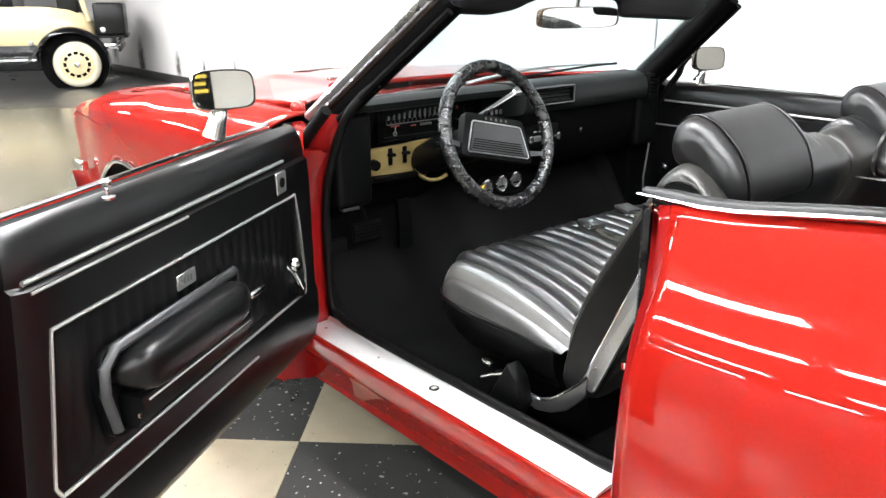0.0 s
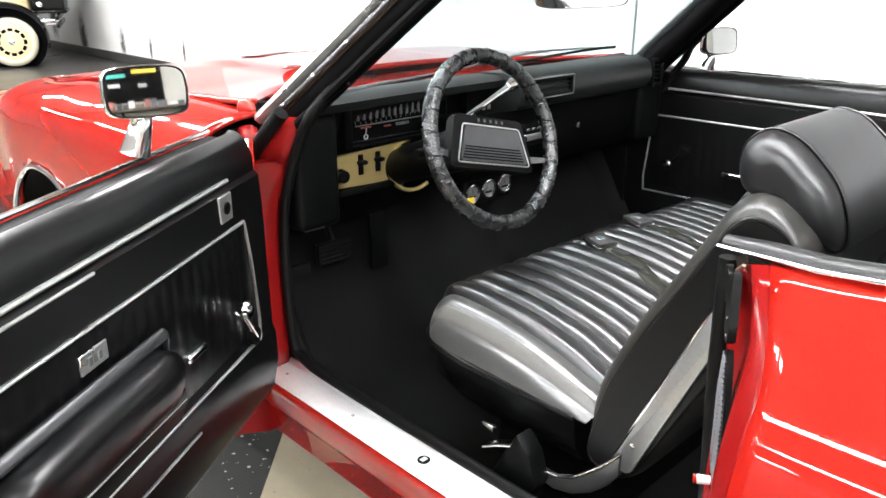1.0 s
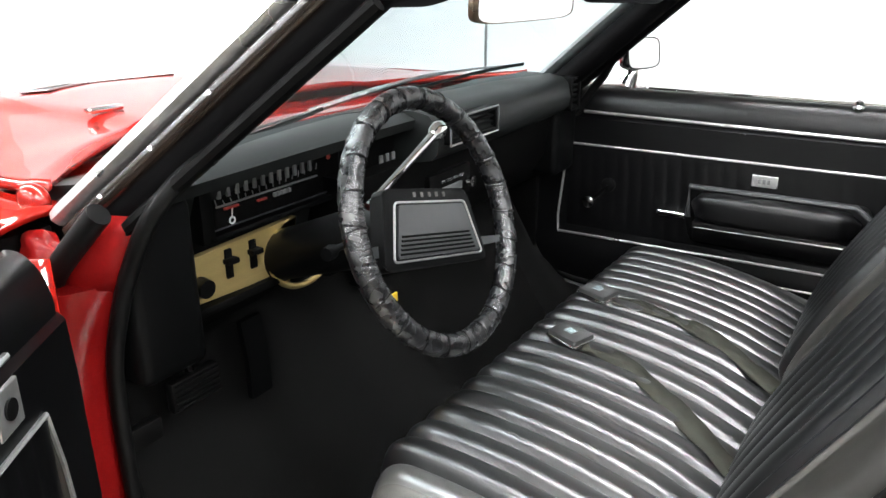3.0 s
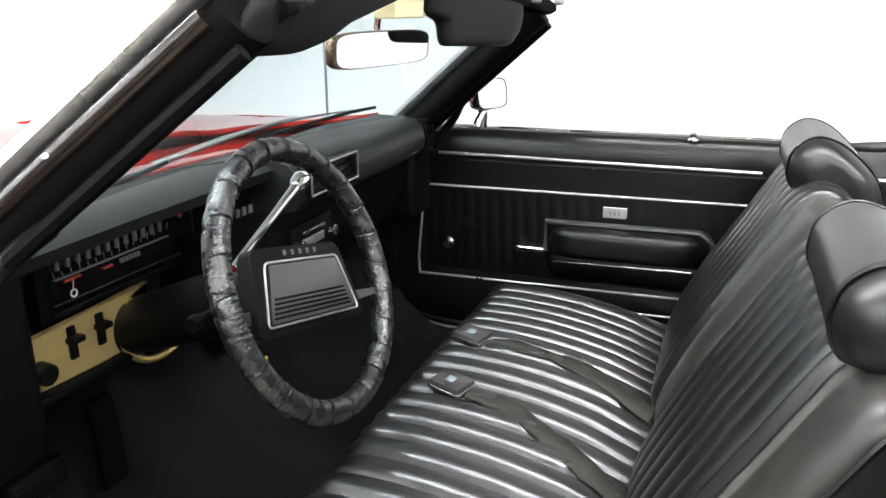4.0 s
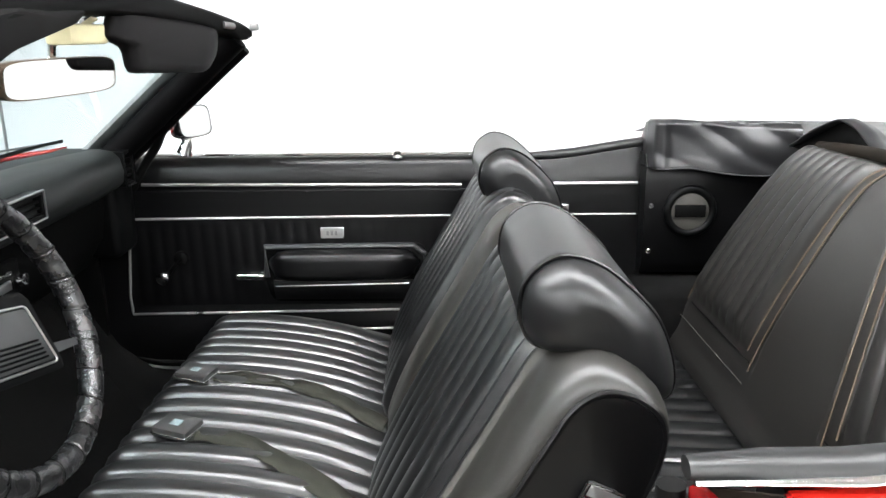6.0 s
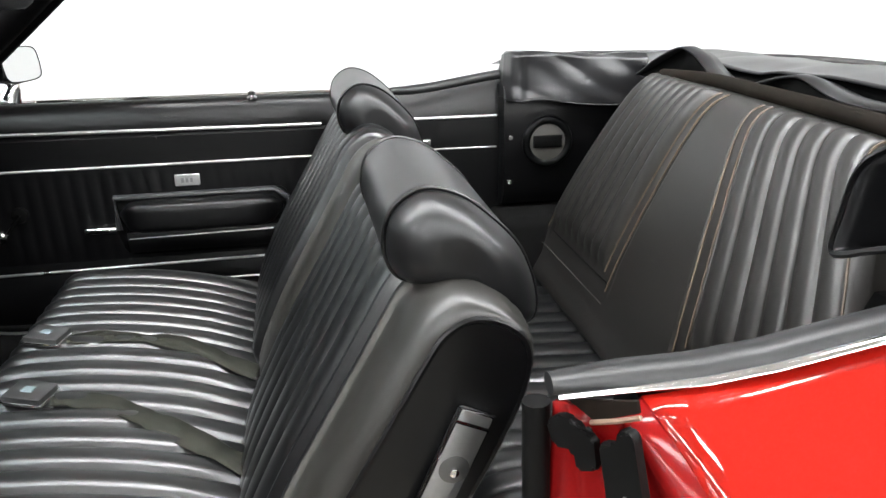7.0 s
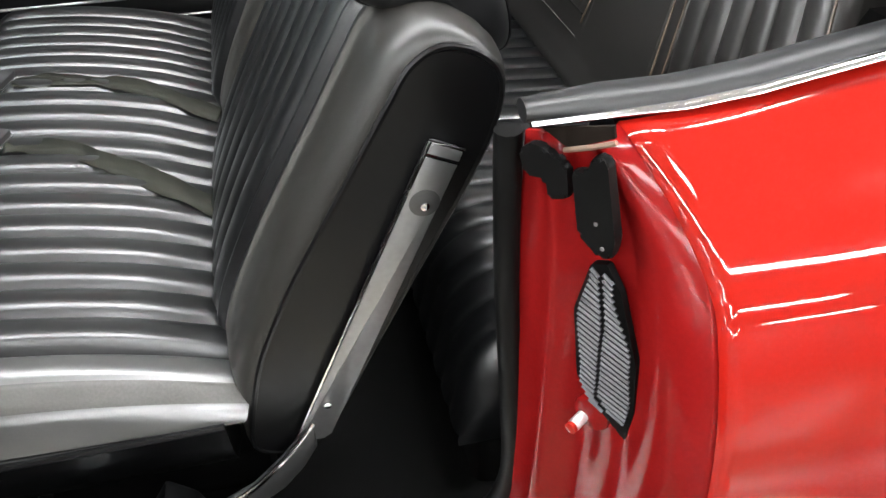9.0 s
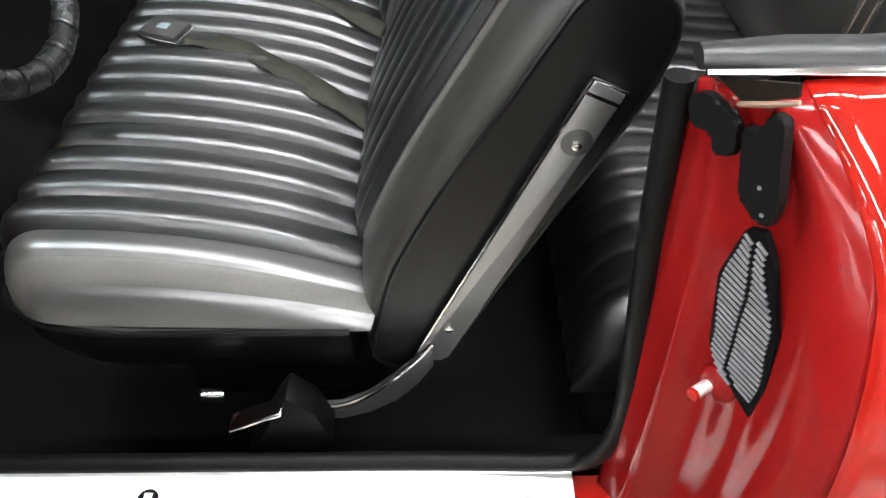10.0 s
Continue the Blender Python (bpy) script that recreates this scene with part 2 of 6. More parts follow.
def tube(points, radius, seg=10, closed=False, flat=1.0):
    """A round bar along points; radius may be a list. flat squeezes it along its own up."""
    p = [Vector(q) for q in points]
    n = len(p)
    rad = radius if isinstance(radius, (list, tuple)) else [radius] * n
    loops = []
    side = None
    for i in range(n):
        a, b = (p[i - 1], p[(i + 1) % n]) if closed else (p[max(i - 1, 0)], p[min(i + 1, n - 1)])
        t = (b - a).normalized()
        if side is None:
            side = t.orthogonal().normalized() if abs(t.z) > 0.95 else t.cross(Vector((0, 0, 1))).normalized()
        side = (side - t * side.dot(t)).normalized()
        up = side.cross(t)
        loops.append([p[i] + rad[i] * (math.cos(2 * math.pi * j / seg) * side + flat * math.sin(2 * math.pi * j / seg) * up) for j in range(seg)])
    if closed:
        loops.append(loops[0])
    return loft(loops, caps=not closed)


def disc(centre, axis, radius, depth, seg=32, rim=0.0):
    """A turned disc with a softened rim, depth along axis."""
    axis = Vector(axis).normalized()
    s = axis.orthogonal().normalized()
    u = axis.cross(s)
    c = Vector(centre)
    rim = rim or min(depth, radius) * 0.25
    steps = [(0, radius - rim * 0.3), (depth - rim, radius), (depth - rim * 0.3, radius - rim * 0.3), (depth, radius - rim)]
    return loft([[c + axis * h + r * (math.cos(a) * s + math.sin(a) * u) for a in (2 * math.pi * j / seg for j in range(seg))] for h, r in steps])


def ring(centre, axis, radius, thick, seg=40, tube_seg=10):
    axis = Vector(axis).normalized()
    s = axis.orthogonal().normalized()
    u = axis.cross(s)
    c = Vector(centre)
    return tube([c + radius * (math.cos(2 * math.pi * j / seg) * s + math.sin(2 * math.pi * j / seg) * u) for j in range(seg)], thick, tube_seg, closed=True)


def plate(points, normal, thick, r=0.0):
    """A flat plate with the outline points, thick along normal."""
    bm = bmesh.new()
    n = Vector(normal).normalized() * thick
    a = [bm.verts.new(p) for p in points]
    b = [bm.verts.new(Vector(p) + n) for p in points]
    bm.faces.new(a[::-1])
    bm.faces.new(b)
    k = len(a)
    for i in range(k):
        bm.faces.new((a[i], a[(i + 1) % k], b[(i + 1) % k], b[i]))
    if r:
        bmesh.ops.bevel(bm, geom=bm.edges[:], offset=r, segments=2, profile=0.5, affect="EDGES")
    return bm


def rounded(points, r, seg=4):
    """Outline with rounded corners, flat."""
    p = [Vector(q) for q in points]
    out = []
    for i in range(len(p)):
        a, b, c = p[i - 1], p[i], p[(i + 1) % len(p)]
        d1, d2 = (a - b), (c - b)
        k = min(r, d1.length * 0.45, d2.length * 0.45)
        s, e = b + d1.normalized() * k, b + d2.normalized() * k
        for j in range(seg + 1):
            t = j / seg
            out.append((1 - t) ** 2 * s + 2 * t * (1 - t) * b + t * t * e)
    return out


def lerp(points, t):
    """Value at t of a list of (key, value) with straight lines between."""
    for (a, x), (b, y) in zip(points, points[1:]):
        if t <= b:
            k = min(1, max(0, (t - a) / (b - a)))
            k = k * k * (3 - 2 * k)
            return x + (y - x) * k
    return points[-1][1]


def pleat(x, pitch, height):
    """Height of a row of rounded pleats with sharp valleys."""
    f = abs(2 * ((x / pitch) % 1.0) - 1)
    return height * max(0.0, 1 - (0.992 * f) ** 2.15) ** 0.55


def scuffed(base, spots):
    """The wall paint with dark smudges: each spot is (y, z, half width, half height)."""
    m = base.copy()
    m.name = "scuffed_wall_paint"
    nt = m.node_tree
    b = nt.nodes["Principled BSDF"]
    old = b.inputs["Base Color"].links[0].from_socket
    tc = nt.nodes.new("ShaderNodeTexCoord")
    ragged = add(nt, "ShaderNodeTexNoise", Scale=9.0, Detail=6.0, Roughness=0.7)
    nt.links.new(tc.outputs["Object"], ragged.inputs["Vector"])
    total = None
    for y, z, w, h in spots:
        mp = nt.nodes.new("ShaderNodeMapping")
        mp.vector_type = "TEXTURE"
        mp.inputs["Location"].default_value, mp.inputs["Scale"].default_value = (XE, y, z), (1, w, h)
        nt.links.new(tc.outputs["Object"], mp.inputs["Vector"])
        g = nt.nodes.new("ShaderNodeTexGradient")
        g.gradient_type = "SPHERICAL"
        nt.links.new(mp.outputs[0], g.inputs[0])
        if total is None:
            total = g.outputs["Fac"]
        else:
            mx = nt.nodes.new("ShaderNodeMath")
            mx.operation = "MAXIMUM"
            nt.links.new(total, mx.inputs[0])
            nt.links.new(g.outputs["Fac"], mx.inputs[1])
            total = mx.outputs[0]
    mul = nt.nodes.new("ShaderNodeMath")
    mul.operation = "MULTIPLY"
    nt.links.new(total, mul.inputs[0])
    nt.links.new(ragged.outputs["Fac"], mul.inputs[1])
    rg = nt.nodes.new("ShaderNodeMapRange")
    rg.inputs["From Min"].default_value, rg.inputs["From Max"].default_value = 0.10, 0.40
    nt.links.new(mul.outputs[0], rg.inputs["Value"])
    mix = nt.nodes.new("ShaderNodeMix")
    mix.data_type = "RGBA"
    nt.links.new(rg.outputs[0], mix.inputs["Factor"])
    nt.links.new(old, mix.inputs["A"])
    mix.inputs["B"].default_value = (0.05, 0.048, 0.045, 1)
    nt.links.new(mix.outputs["Result"], b.inputs["Base Color"])
    return m


XW, XE, YS, YN, ZC = -14.0, 2.9, -9.0, 15.0, 3.5
SCUFFED = scuffed(WALL, [(11.7, 0.25, 0.22, 0.55), (10.25, 0.25, 0.14, 0.34), (9.35, 0.26, 0.07, 0.26), (8.4, 0.28, 0.06, 0.30), (12.9, 0.5, 0.3, 0.5)])


# ---- the hall ----


def wall(name, lo, hi, material, label):
    return tagged(part(name, rbox(lo, hi, 0.0), material, smooth=0), label, "wall", kind="structure")


floor = tagged(part("floor", rbox((XW, YS, -0.2), (XE, YN, -0.006), 0), FLOOR_TAN, smooth=0), "polished tan concrete hall floor with faint stains", "floor", kind="structure")
wall("wall_east", (XE, 7.5, 0), (XE + 0.2, YN, ZC), SCUFFED, "white painted wall with dark scuffs near its foot")
wall("wall_east_panel", (XE - 0.03, YS, 0), (XE + 0.2, 7.5, ZC), BACKWALL, "smooth white wall panel beside the car")
wall("wall_west", (XW - 0.2, YS, 0), (XW, YN, ZC), GREY_WALL, "plain grey painted wall")
wall("wall_north", (XW, YN, 0), (XE, YN + 0.2, ZC), GREY_WALL, "plain grey painted wall")
wall("wall_south", (XW, YS - 0.2, 0), (XE, YS, ZC), DULL_WALL, "plain off-white painted wall")
tagged(part("ceiling", rbox((XW, YS, ZC), (XE, YN, ZC + 0.2), 0), CEIL, smooth=0), "white ceiling", "ceiling", kind="structure")

# rows of strip lights
def strip_light(m):
    lamp = thing("strip_light", "long white ceiling strip light, switched on", "ceiling light", group="strip lights on the ceiling")
    part("housing", rbox((-0.15, -0.62, -0.05), (0.15, 0.62, 0.0), 0.008), CEIL, lamp)
    part("diffuser", rbox((-0.13, -0.60, -0.075), (0.13, 0.60, -0.05), 0.01), LAMP, lamp, "glowing white diffuser")
    lamp.matrix_basis = m
    return lamp


first_lamp = strip_light(pose(-5.6, -8.1, ZC))
for x, start, step, count in ((-5.6, -8.1, 1.5, 12), (-0.5, -6.9, 1.5, 13), (-3.2, -6.2, 2.6, 8), (-9.3, -7.5, 2.4, 9), (-13.0, -7.5, 2.4, 9)):
    for j in range(count):
        if j or x != -5.6:
            copy_thing(first_lamp, pose(x, start + j * step, ZC))

# ---- the convertible ----
car = thing("convertible_car", "red two-door convertible with its black top folded and a door open", "car")


def side_x(z):
    """Half width of the body at a height."""
    return 0.952 - 0.60 * (z - 0.58) ** 2


def belt_z(y):
    """Height of the belt line along the body, ahead of and behind the door's rear edge."""
    if y > -0.6:
        return lerp([(-0.6, 0.969), (0.6, 0.985), (1.5, 0.95), (2.2, 0.90)], y)
    k = -0.69 - y
    up = 0.095 * (math.sqrt(k * k + 0.0016) + k)
    return 0.967 + 0.062 * math.tanh(up / 0.062) - 0.09 * max(0, k - 0.7) ** 2


def shoulder_x(z, top):
    """Half width of a quarter panel, which rolls inwards over its last stretch."""
    return side_x(z) - 0.075 * max(0, (z - top + 0.26) / 0.26) ** 2.6


# quarter panels
def quarter(s):
    def fn(u, v):
        y = -0.655 - 2.25 * u
        zt = belt_z(y)
        z = 0.20 + (zt - 0.20) * v
        hip = lerp([(-2.9, -0.02), (-1.5, 0.035), (-0.9, 0.02), (-0.6, 0.0)], y)
        lean = max(0, (v - 0.85) / 0.15) ** 1.5 * max(0, 1 - u / 0.05) ** 2
        rise = min(1, max(0, (-0.60 - y) / 0.75))
        crown = 0.968 + 0.058 * rise * rise * (3 - 2 * rise)
        x = shoulder_x(z, crown) + hip * v * (1 - v) * 1.5
        x += 0.6 * (crown - 0.968) * v * v
        y += 0.05 * lean
        dy, dz = y + 1.50, z - 0.34
        if dy * dy + dz * dz < 0.385 ** 2:
            z = 0.34 + math.sqrt(max(0, 0.385 ** 2 - dy * dy)) if dy * dy < 0.385 ** 2 else z
        return Vector((s * x, y, z))
    return part("quarter_panel", grid(fn, 130, 56), RED, car, "glossy red rear quarter panel", solid=0.012)


for s in (-1, 1):
    q = quarter(s)
    # bright moulding and black strip along the belt
    top = [Vector((s * 0.790, y, belt_z(y) + 0.004)) for y in [(-0.538 if s < 0 else -0.60) - 0.06 * i for i in range(34)]]
    part("belt_moulding", tube([p + Vector((-s * 0.006, 0, 0.0)) for p in top], [0.003, 0.004] + [0.006] * 32, 10, flat=0.7), CHROME, q, "bright metal belt moulding")
    part("belt_seal", tube([p + Vector((-s * 0.028, 0, 0.0)) for p in top], [0.012, 0.018] + [0.018] * 32, 14, flat=0.7), BELT_VINYL, q, "black vinyl belt roll")

# rear deck and tail
part("trunk_lid", grid(lambda u, v: Vector(((u - 0.5) * 1.62, -1.60 - 1.3 * v, 0.90 + 0.03 * math.sin(math.pi * u) - 0.09 * v * v)), 12, 10), RED, car, solid=0.02)
part("tail_panel", rbox((-0.86, -2.92, 0.45), (0.86, -2.86, 0.98), 0.02), RED, car)

# rockers and sill plates
for s in (-1, 1):
    prof = [(0.735, 0.372), (0.810, 0.378), (0.816, 0.372), (0.816, 0.350), (0.816, 0.338), (0.818, 0.325), (0.810, 0.305), (0.79, 0.28), (0.77, 0.20), (0.74, 0.20)]
    rk = part("rocker_panel", loft([[Vector((s * x, y, z)) for x, z in prof] for y in (-0.68, -0.2, 0.2, 0.62)]), RED, car, smooth=50)
    sp = part("sill_plate", loft([[Vector((s * x, y, z)) for x, z in ((0.728, 0.380), (0.728, 0.396), (0.735, 0.399), (0.742, 0.389), (0.80, 0.386), (0.812, 0.381), (0.81, 0.378))] for y in (-0.515, 0.0, 0.515)]), SILL_ALU, car, "brushed aluminium sill plate", smooth=30)
    part("badge", disc((s * 0.772, 0.0, 0.387), (0, 0, 1), 0.013, 0.002, 20), FLAT_BLACK, sp, "small round black badge")
    part("badge_centre", rbox((s * 0.772 - 0.007, -0.005, 0.3885), (s * 0.772 + 0.007, 0.005, 0.3905), 0.001), SILL_ALU, sp)
    for y in (-0.46, -0.2, 0.22, 0.47):
        part("screw", disc((s * 0.775, y, 0.387), (0, 0, 1), 0.004, 0.002, 10), STEEL, sp)

# front fenders
def fender(s):
    ax, az, ar = 1.50, 0.33, 0.395
    def fn(u, v):
        tip = 0.02 * max(0, (v - 0.62) / 0.38) ** 0.7 * (1 - u)
        y = 0.585 + 1.66 * u - tip
        zt = lerp([(0.50, 0.985), (0.62, 0.986), (0.78, 0.985), (1.0, 0.980), (1.4, 0.965), (1.9, 0.93), (2.15, 0.88), (2.25, 0.80)], y)
        zb = 0.2
        if v < 0.7:
            k = v / 0.7
            z = zb + (0.84 - zb) * k
            x = lerp([(0.2, 0.86), (0.36, 0.905), (0.62, 0.93), (0.80, 0.935), (0.84, 0.93)], z)
            dy = y - ax
            if dy * dy < ar * ar and z < az + math.sqrt(ar * ar - dy * dy):
                z = az + math.sqrt(ar * ar - dy * dy)
                x = 0.93
        else:
            k = (v - 0.7) / 0.3
            a = k * math.pi / 2
            x = 0.93 - 0.19 * k ** 1.3
            z = 0.84 + (zt - 0.84) * math.sin(a) ** 0.55
        taper = lerp([(0.5, 0.0), (1.7, 0.0), (2.25, 0.06)], y)
        return Vector((s * (x - taper), y, min(z, zt)))
    return part("front_fender", grid(fn, 56, 34), RED, car, "glossy red front fender", solid=0.01)


for s in (-1, 1):
    fd = fender(s)
    arch = [Vector((s * 0.934, 1.50 + 0.392 * math.cos(a), 0.33 + 0.392 * math.sin(a))) for a in [math.pi * (0.02 + 0.96 * i / 30) for i in range(31)]]
    part("wheel_arch_trim", tube(arch, 0.009, 8), CHROME, fd, "bright wheel arch trim")
    part("side_marker", rbox((s * 0.915 - 0.02, 2.03, 0.60), (s * 0.915 + 0.012, 2.13, 0.64), 0.004), CHROME, fd)
    part("inner_liner", grid(lambda u, v: Vector((s * (0.55 + 0.36 * v), 1.50 + 0.40 * math.cos(math.pi * u), 0.33 + 0.40 * math.sin(math.pi * u))), 20, 2), FLAT_BLACK, fd, solid=0.004)

# hood with its raised middle
def hood_z(x, y):
    base = lerp([(0.59, 1.018), (0.67, 1.007), (0.78, 0.999), (1.0, 0.989), (1.4, 0.985), (2.0, 0.93), (2.2, 0.87)], y)
    bulge = 0.009 * lerp([(0.0, 1.0), (0.30, 1.0), (0.38, 0.0), (1.0, 0.0)], abs(x)) * lerp([(0.7, 1.0), (1.6, 1.0), (2.1, 0.2)], y)
    return base + bulge - 0.012 * (x / 0.73) ** 2


def hood_fn(u, v):
    x = (u - 0.5) * 1.456
    rear = 0.945 - 0.345 * abs(x / 0.728) ** 2.5
    y = rear + (2.13 - rear) * v
    return Vector((x, y, hood_z(x, y) + 0.003))


hood = part("hood", grid(hood_fn, 56, 28), RED, car, "glossy red hood with a raised centre", solid=0.012)
for s in (-1, 1):
    part("hood_gutter", loft([[Vector((s * x, y, hood_z(0.73, y) - dz)) for x, dz in ((0.69, 0.03), (0.735, 0.032), (0.76, 0.028))] for y in (0.60, 0.9, 1.3, 1.7, 2.05)], closed=False), RED, car, "red gutter beside the hood", solid=0.004)
for s in (-1, 1):
    vp = [Vector((-s * x, y, hood_z(x, y) + 0.004)) for x, y in ((-0.233, 1.509), (-0.191, 1.464), (0.050, 1.603), (0.012, 1.644))]
    vt = part("hood_vent", plate(vp, (0, 0, 1), 0.004, 0.001), FLAT_BLACK, hood, "flush black hood vent")
    part("vent_edge", tube([p + Vector((0, 0, 0.004)) for p in vp], 0.003, 6, closed=True), STEEL, vt, "thin grey vent edge")
part("hood_badge", rbox((-0.345, 1.06, hood_z(-0.30, 1.07) + 0.004), (-0.265, 1.085, hood_z(-0.30, 1.07) + 0.016), 0.004), CHROME, hood, "small chrome badge")
part("grille_panel", rbox((-0.84, 2.10, 0.42), (0.84, 2.16, 0.84), 0.02), FLAT_BLACK, car)
part("front_bumper", loft([[Vector((x, 2.18 + 0.06 * (1 - (x / 0.9) ** 2) + dy, 0.50 + dz)) for dy, dz in ((0, -0.08), (0.05, -0.05), (0.06, 0.0), (0.05, 0.05), (0, 0.08), (-0.05, 0.0))] for x in [-0.93 + 0.155 * i for i in range(13)]]), CHROME, car, "chrome front bumper")
part("cowl_panel", grid(lambda u, v: Vector(((u - 0.5) * 1.42, 0.56 + 0.14 * math.sin(math.pi * u) + 0.26 * v, 0.964 + 0.018 * math.sin(math.pi * u) - 0.010 * v)), 24, 6), RED, car, solid=0.01)

# wheels
def wheel(x, y):
    w = part("wheel", ring((x, y, 0.33), (1, 0, 0), 0.245, 0.085, 40, 14), RUBBER, car, "black tyre on a steel rim")
    part("rim", disc((x - 0.06, y, 0.33), (1, 0, 0), 0.19, 0.12, 32), STEEL, w)
    return w


for x in (-0.78, 0.78):
    for y in (1.50, -1.50):
        wheel(x, y)

# underside and carpeted floor
part("underbody", rbox((-0.72, -2.8, 0.17), (0.72, 2.0, 0.205), 0.01), FLAT_BLACK, car)
def floor_fn(u, v):
    x, y = -0.73 + 1.46 * u, -1.0 + 1.75 * v
    z = 0.25 + 0.13 * math.exp(-(x / 0.13) ** 2) * (0.6 + 0.4 * v)
    z += 0.38 * lerp([(0.42, 0.0), (0.75, 1.0)], y) + 0.13 * lerp([(0.66, 0.0), (0.73, 1.0)], abs(x))
    return Vector((x, y, z))
part("carpet", grid(floor_fn, 48, 40), CARPET, car, "black cut-pile carpet", solid=0.01)
part("firewall", rbox((-0.74, 0.72, 0.30), (0.74, 0.75, 0.97), 0.004), FLAT_BLACK, car)

GREY_PLASTIC = surface("grey_plastic", (0.042, 0.042, 0.046), 0.45, vary=0.15)

# cowl sides and rear jambs
for s in (-1, 1):
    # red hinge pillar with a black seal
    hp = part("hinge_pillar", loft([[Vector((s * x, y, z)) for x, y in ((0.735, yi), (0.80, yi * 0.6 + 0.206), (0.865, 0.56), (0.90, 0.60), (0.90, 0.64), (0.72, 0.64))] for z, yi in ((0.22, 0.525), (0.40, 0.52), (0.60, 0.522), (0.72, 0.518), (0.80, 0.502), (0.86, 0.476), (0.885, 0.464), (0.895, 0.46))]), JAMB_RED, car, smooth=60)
    seal = smooth_line([(s * 0.742, -0.535, 0.946), (s * 0.744, -0.540, 0.80), (s * 0.748, -0.552, 0.62), (s * 0.748, -0.556, 0.50), (s * 0.744, -0.535, 0.43), (s * 0.735, -0.49, 0.404), (s * 0.73, -0.3, 0.40), (s * 0.73, 0.3, 0.40), (s * 0.732, 0.465, 0.415), (s * 0.735, 0.50, 0.47), (s * 0.735, 0.505, 0.72), (s * 0.735, 0.468, 0.85), (s * 0.735, 0.412, 0.95), (s * 0.732, 0.372, 1.005), (s * 0.710, 0.345, 1.045), (s * 0.690, 0.31, 1.075)], 6)
    part("door_seal", tube(seal, 0.012, 10), RUBBER, car, "black rubber door seal")
    part("kick_panel", rbox((s * 0.715 - 0.01, 0.545, 0.30), (s * 0.715 + 0.01, 0.74, 0.96), 0.004), FLAT_BLACK, car)
    # rear jamb: a flat red face with pressed ribs, rolled into the quarter panel
    def jamb(u, v, s=s):
        z = 0.34 + (0.945 + 0.022 * u - 0.34) * v
        w = u
        xo, yo = shoulder_x(z, 0.97) - 0.002, -0.655 + (0.05 * ((v - 0.85) / 0.15) ** 1.5 if v > 0.85 else 0)
        xi, yi = 0.745, -0.548
        x = xi + (xo - xi) * w
        y = yi + (yo - yi) * w
        roll = 0.012 * math.sin(math.pi * (w - 0.64) / 0.36) if w > 0.64 else 0.0
        rib = 0.006 * math.exp(-((w - 0.22) / 0.06) ** 2) - 0.008 * math.exp(-((w - 0.42) / 0.10) ** 2) * (1 if v < 0.55 else 0.3)
        k = roll + rib
        return Vector((s * (x + 0.55 * k), y + 0.83 * k, z))
    LOUVRE = GREY_PLASTIC
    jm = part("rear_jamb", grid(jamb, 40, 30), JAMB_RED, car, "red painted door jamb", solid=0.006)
    if s < 0:
        face = Vector((-0.556, 0.831, 0))
        on = lambda x, z, k=0.0: Vector((x, -0.55 + (x + 0.75) * 0.667, z)) + face * (k + 0.006)  # noqa: E731
        part("striker", disc(on(-0.826, 0.690, -0.004), face, 0.006, 0.026, 16), SILL_ALU, jm, "bright steel striker pin")
        part("striker_base", disc(on(-0.832, 0.698, -0.008), face, 0.019, 0.014, 20), JAMB_RED, jm)
        part("striker_cap", disc(on(-0.826, 0.690, 0.022), face, 0.006, 0.004, 16), RED, jm)
        g = rounded([on(x, z, 0.0) for x, z in ((-0.814, 0.864), (-0.826, 0.871), (-0.839, 0.850), (-0.859, 0.787), (-0.865, 0.736), (-0.863, 0.694), (-0.842, 0.710), (-0.816, 0.738), (-0.806, 0.811))], 0.003, 2)
        gl = part("vent_grille", plate(g, face, 0.007), FLAT_BLACK, jm, "black louvred jamb vent")
        for i in range(26):
            z = 0.716 + 0.0057 * i
            lo = lerp([(0.70, 0.836), (0.738, 0.819), (0.811, 0.810), (0.855, 0.815)], z)
            hi = lerp([(0.70, 0.859), (0.736, 0.861), (0.787, 0.855), (0.855, 0.833)], z)
            mid = lerp([(0.71, 0.846), (0.73, 0.834), (0.80, 0.831), (0.865, 0.823)], z)
            for k0, k1 in ((lo, mid - 0.0014), (mid + 0.0014, hi)):
                if k1 - k0 > 0.003:
                    part("louvre", tube([on(-k0, z + 0.0025, 0.0078), on(-k1, z - 0.0025, 0.0078)], 0.0021, 5), LOUVRE, gl)
        part("jamb_bumper", plate(rounded([on(x, z) for x, z in ((-0.750, 0.937), (-0.759, 0.947), (-0.771, 0.948), (-0.780, 0.940), (-0.788, 0.941), (-0.792, 0.914), (-0.777, 0.905), (-0.773, 0.922), (-0.757, 0.917))], 0.004), face, 0.008, 0.003), RUBBER, jm, "black rubber jamb bumper")
        b2 = part("jamb_bumper", plate(rounded([on(x, z) for x, z in ((-0.793, 0.940), (-0.804, 0.944), (-0.806, 0.958), (-0.812, 0.962), (-0.817, 0.957), (-0.830, 0.897), (-0.829, 0.880), (-0.820, 0.876), (-0.803, 0.888))], 0.003), face, 0.010, 0.003), RUBBER, jm, "black rubber jamb block with two screws")
        for x, z in ((-0.815, 0.905), (-0.822, 0.886)):
            part("screw", disc(on(x, z, 0.0095), face, 0.0018, 0.0015, 10), STEEL, b2)
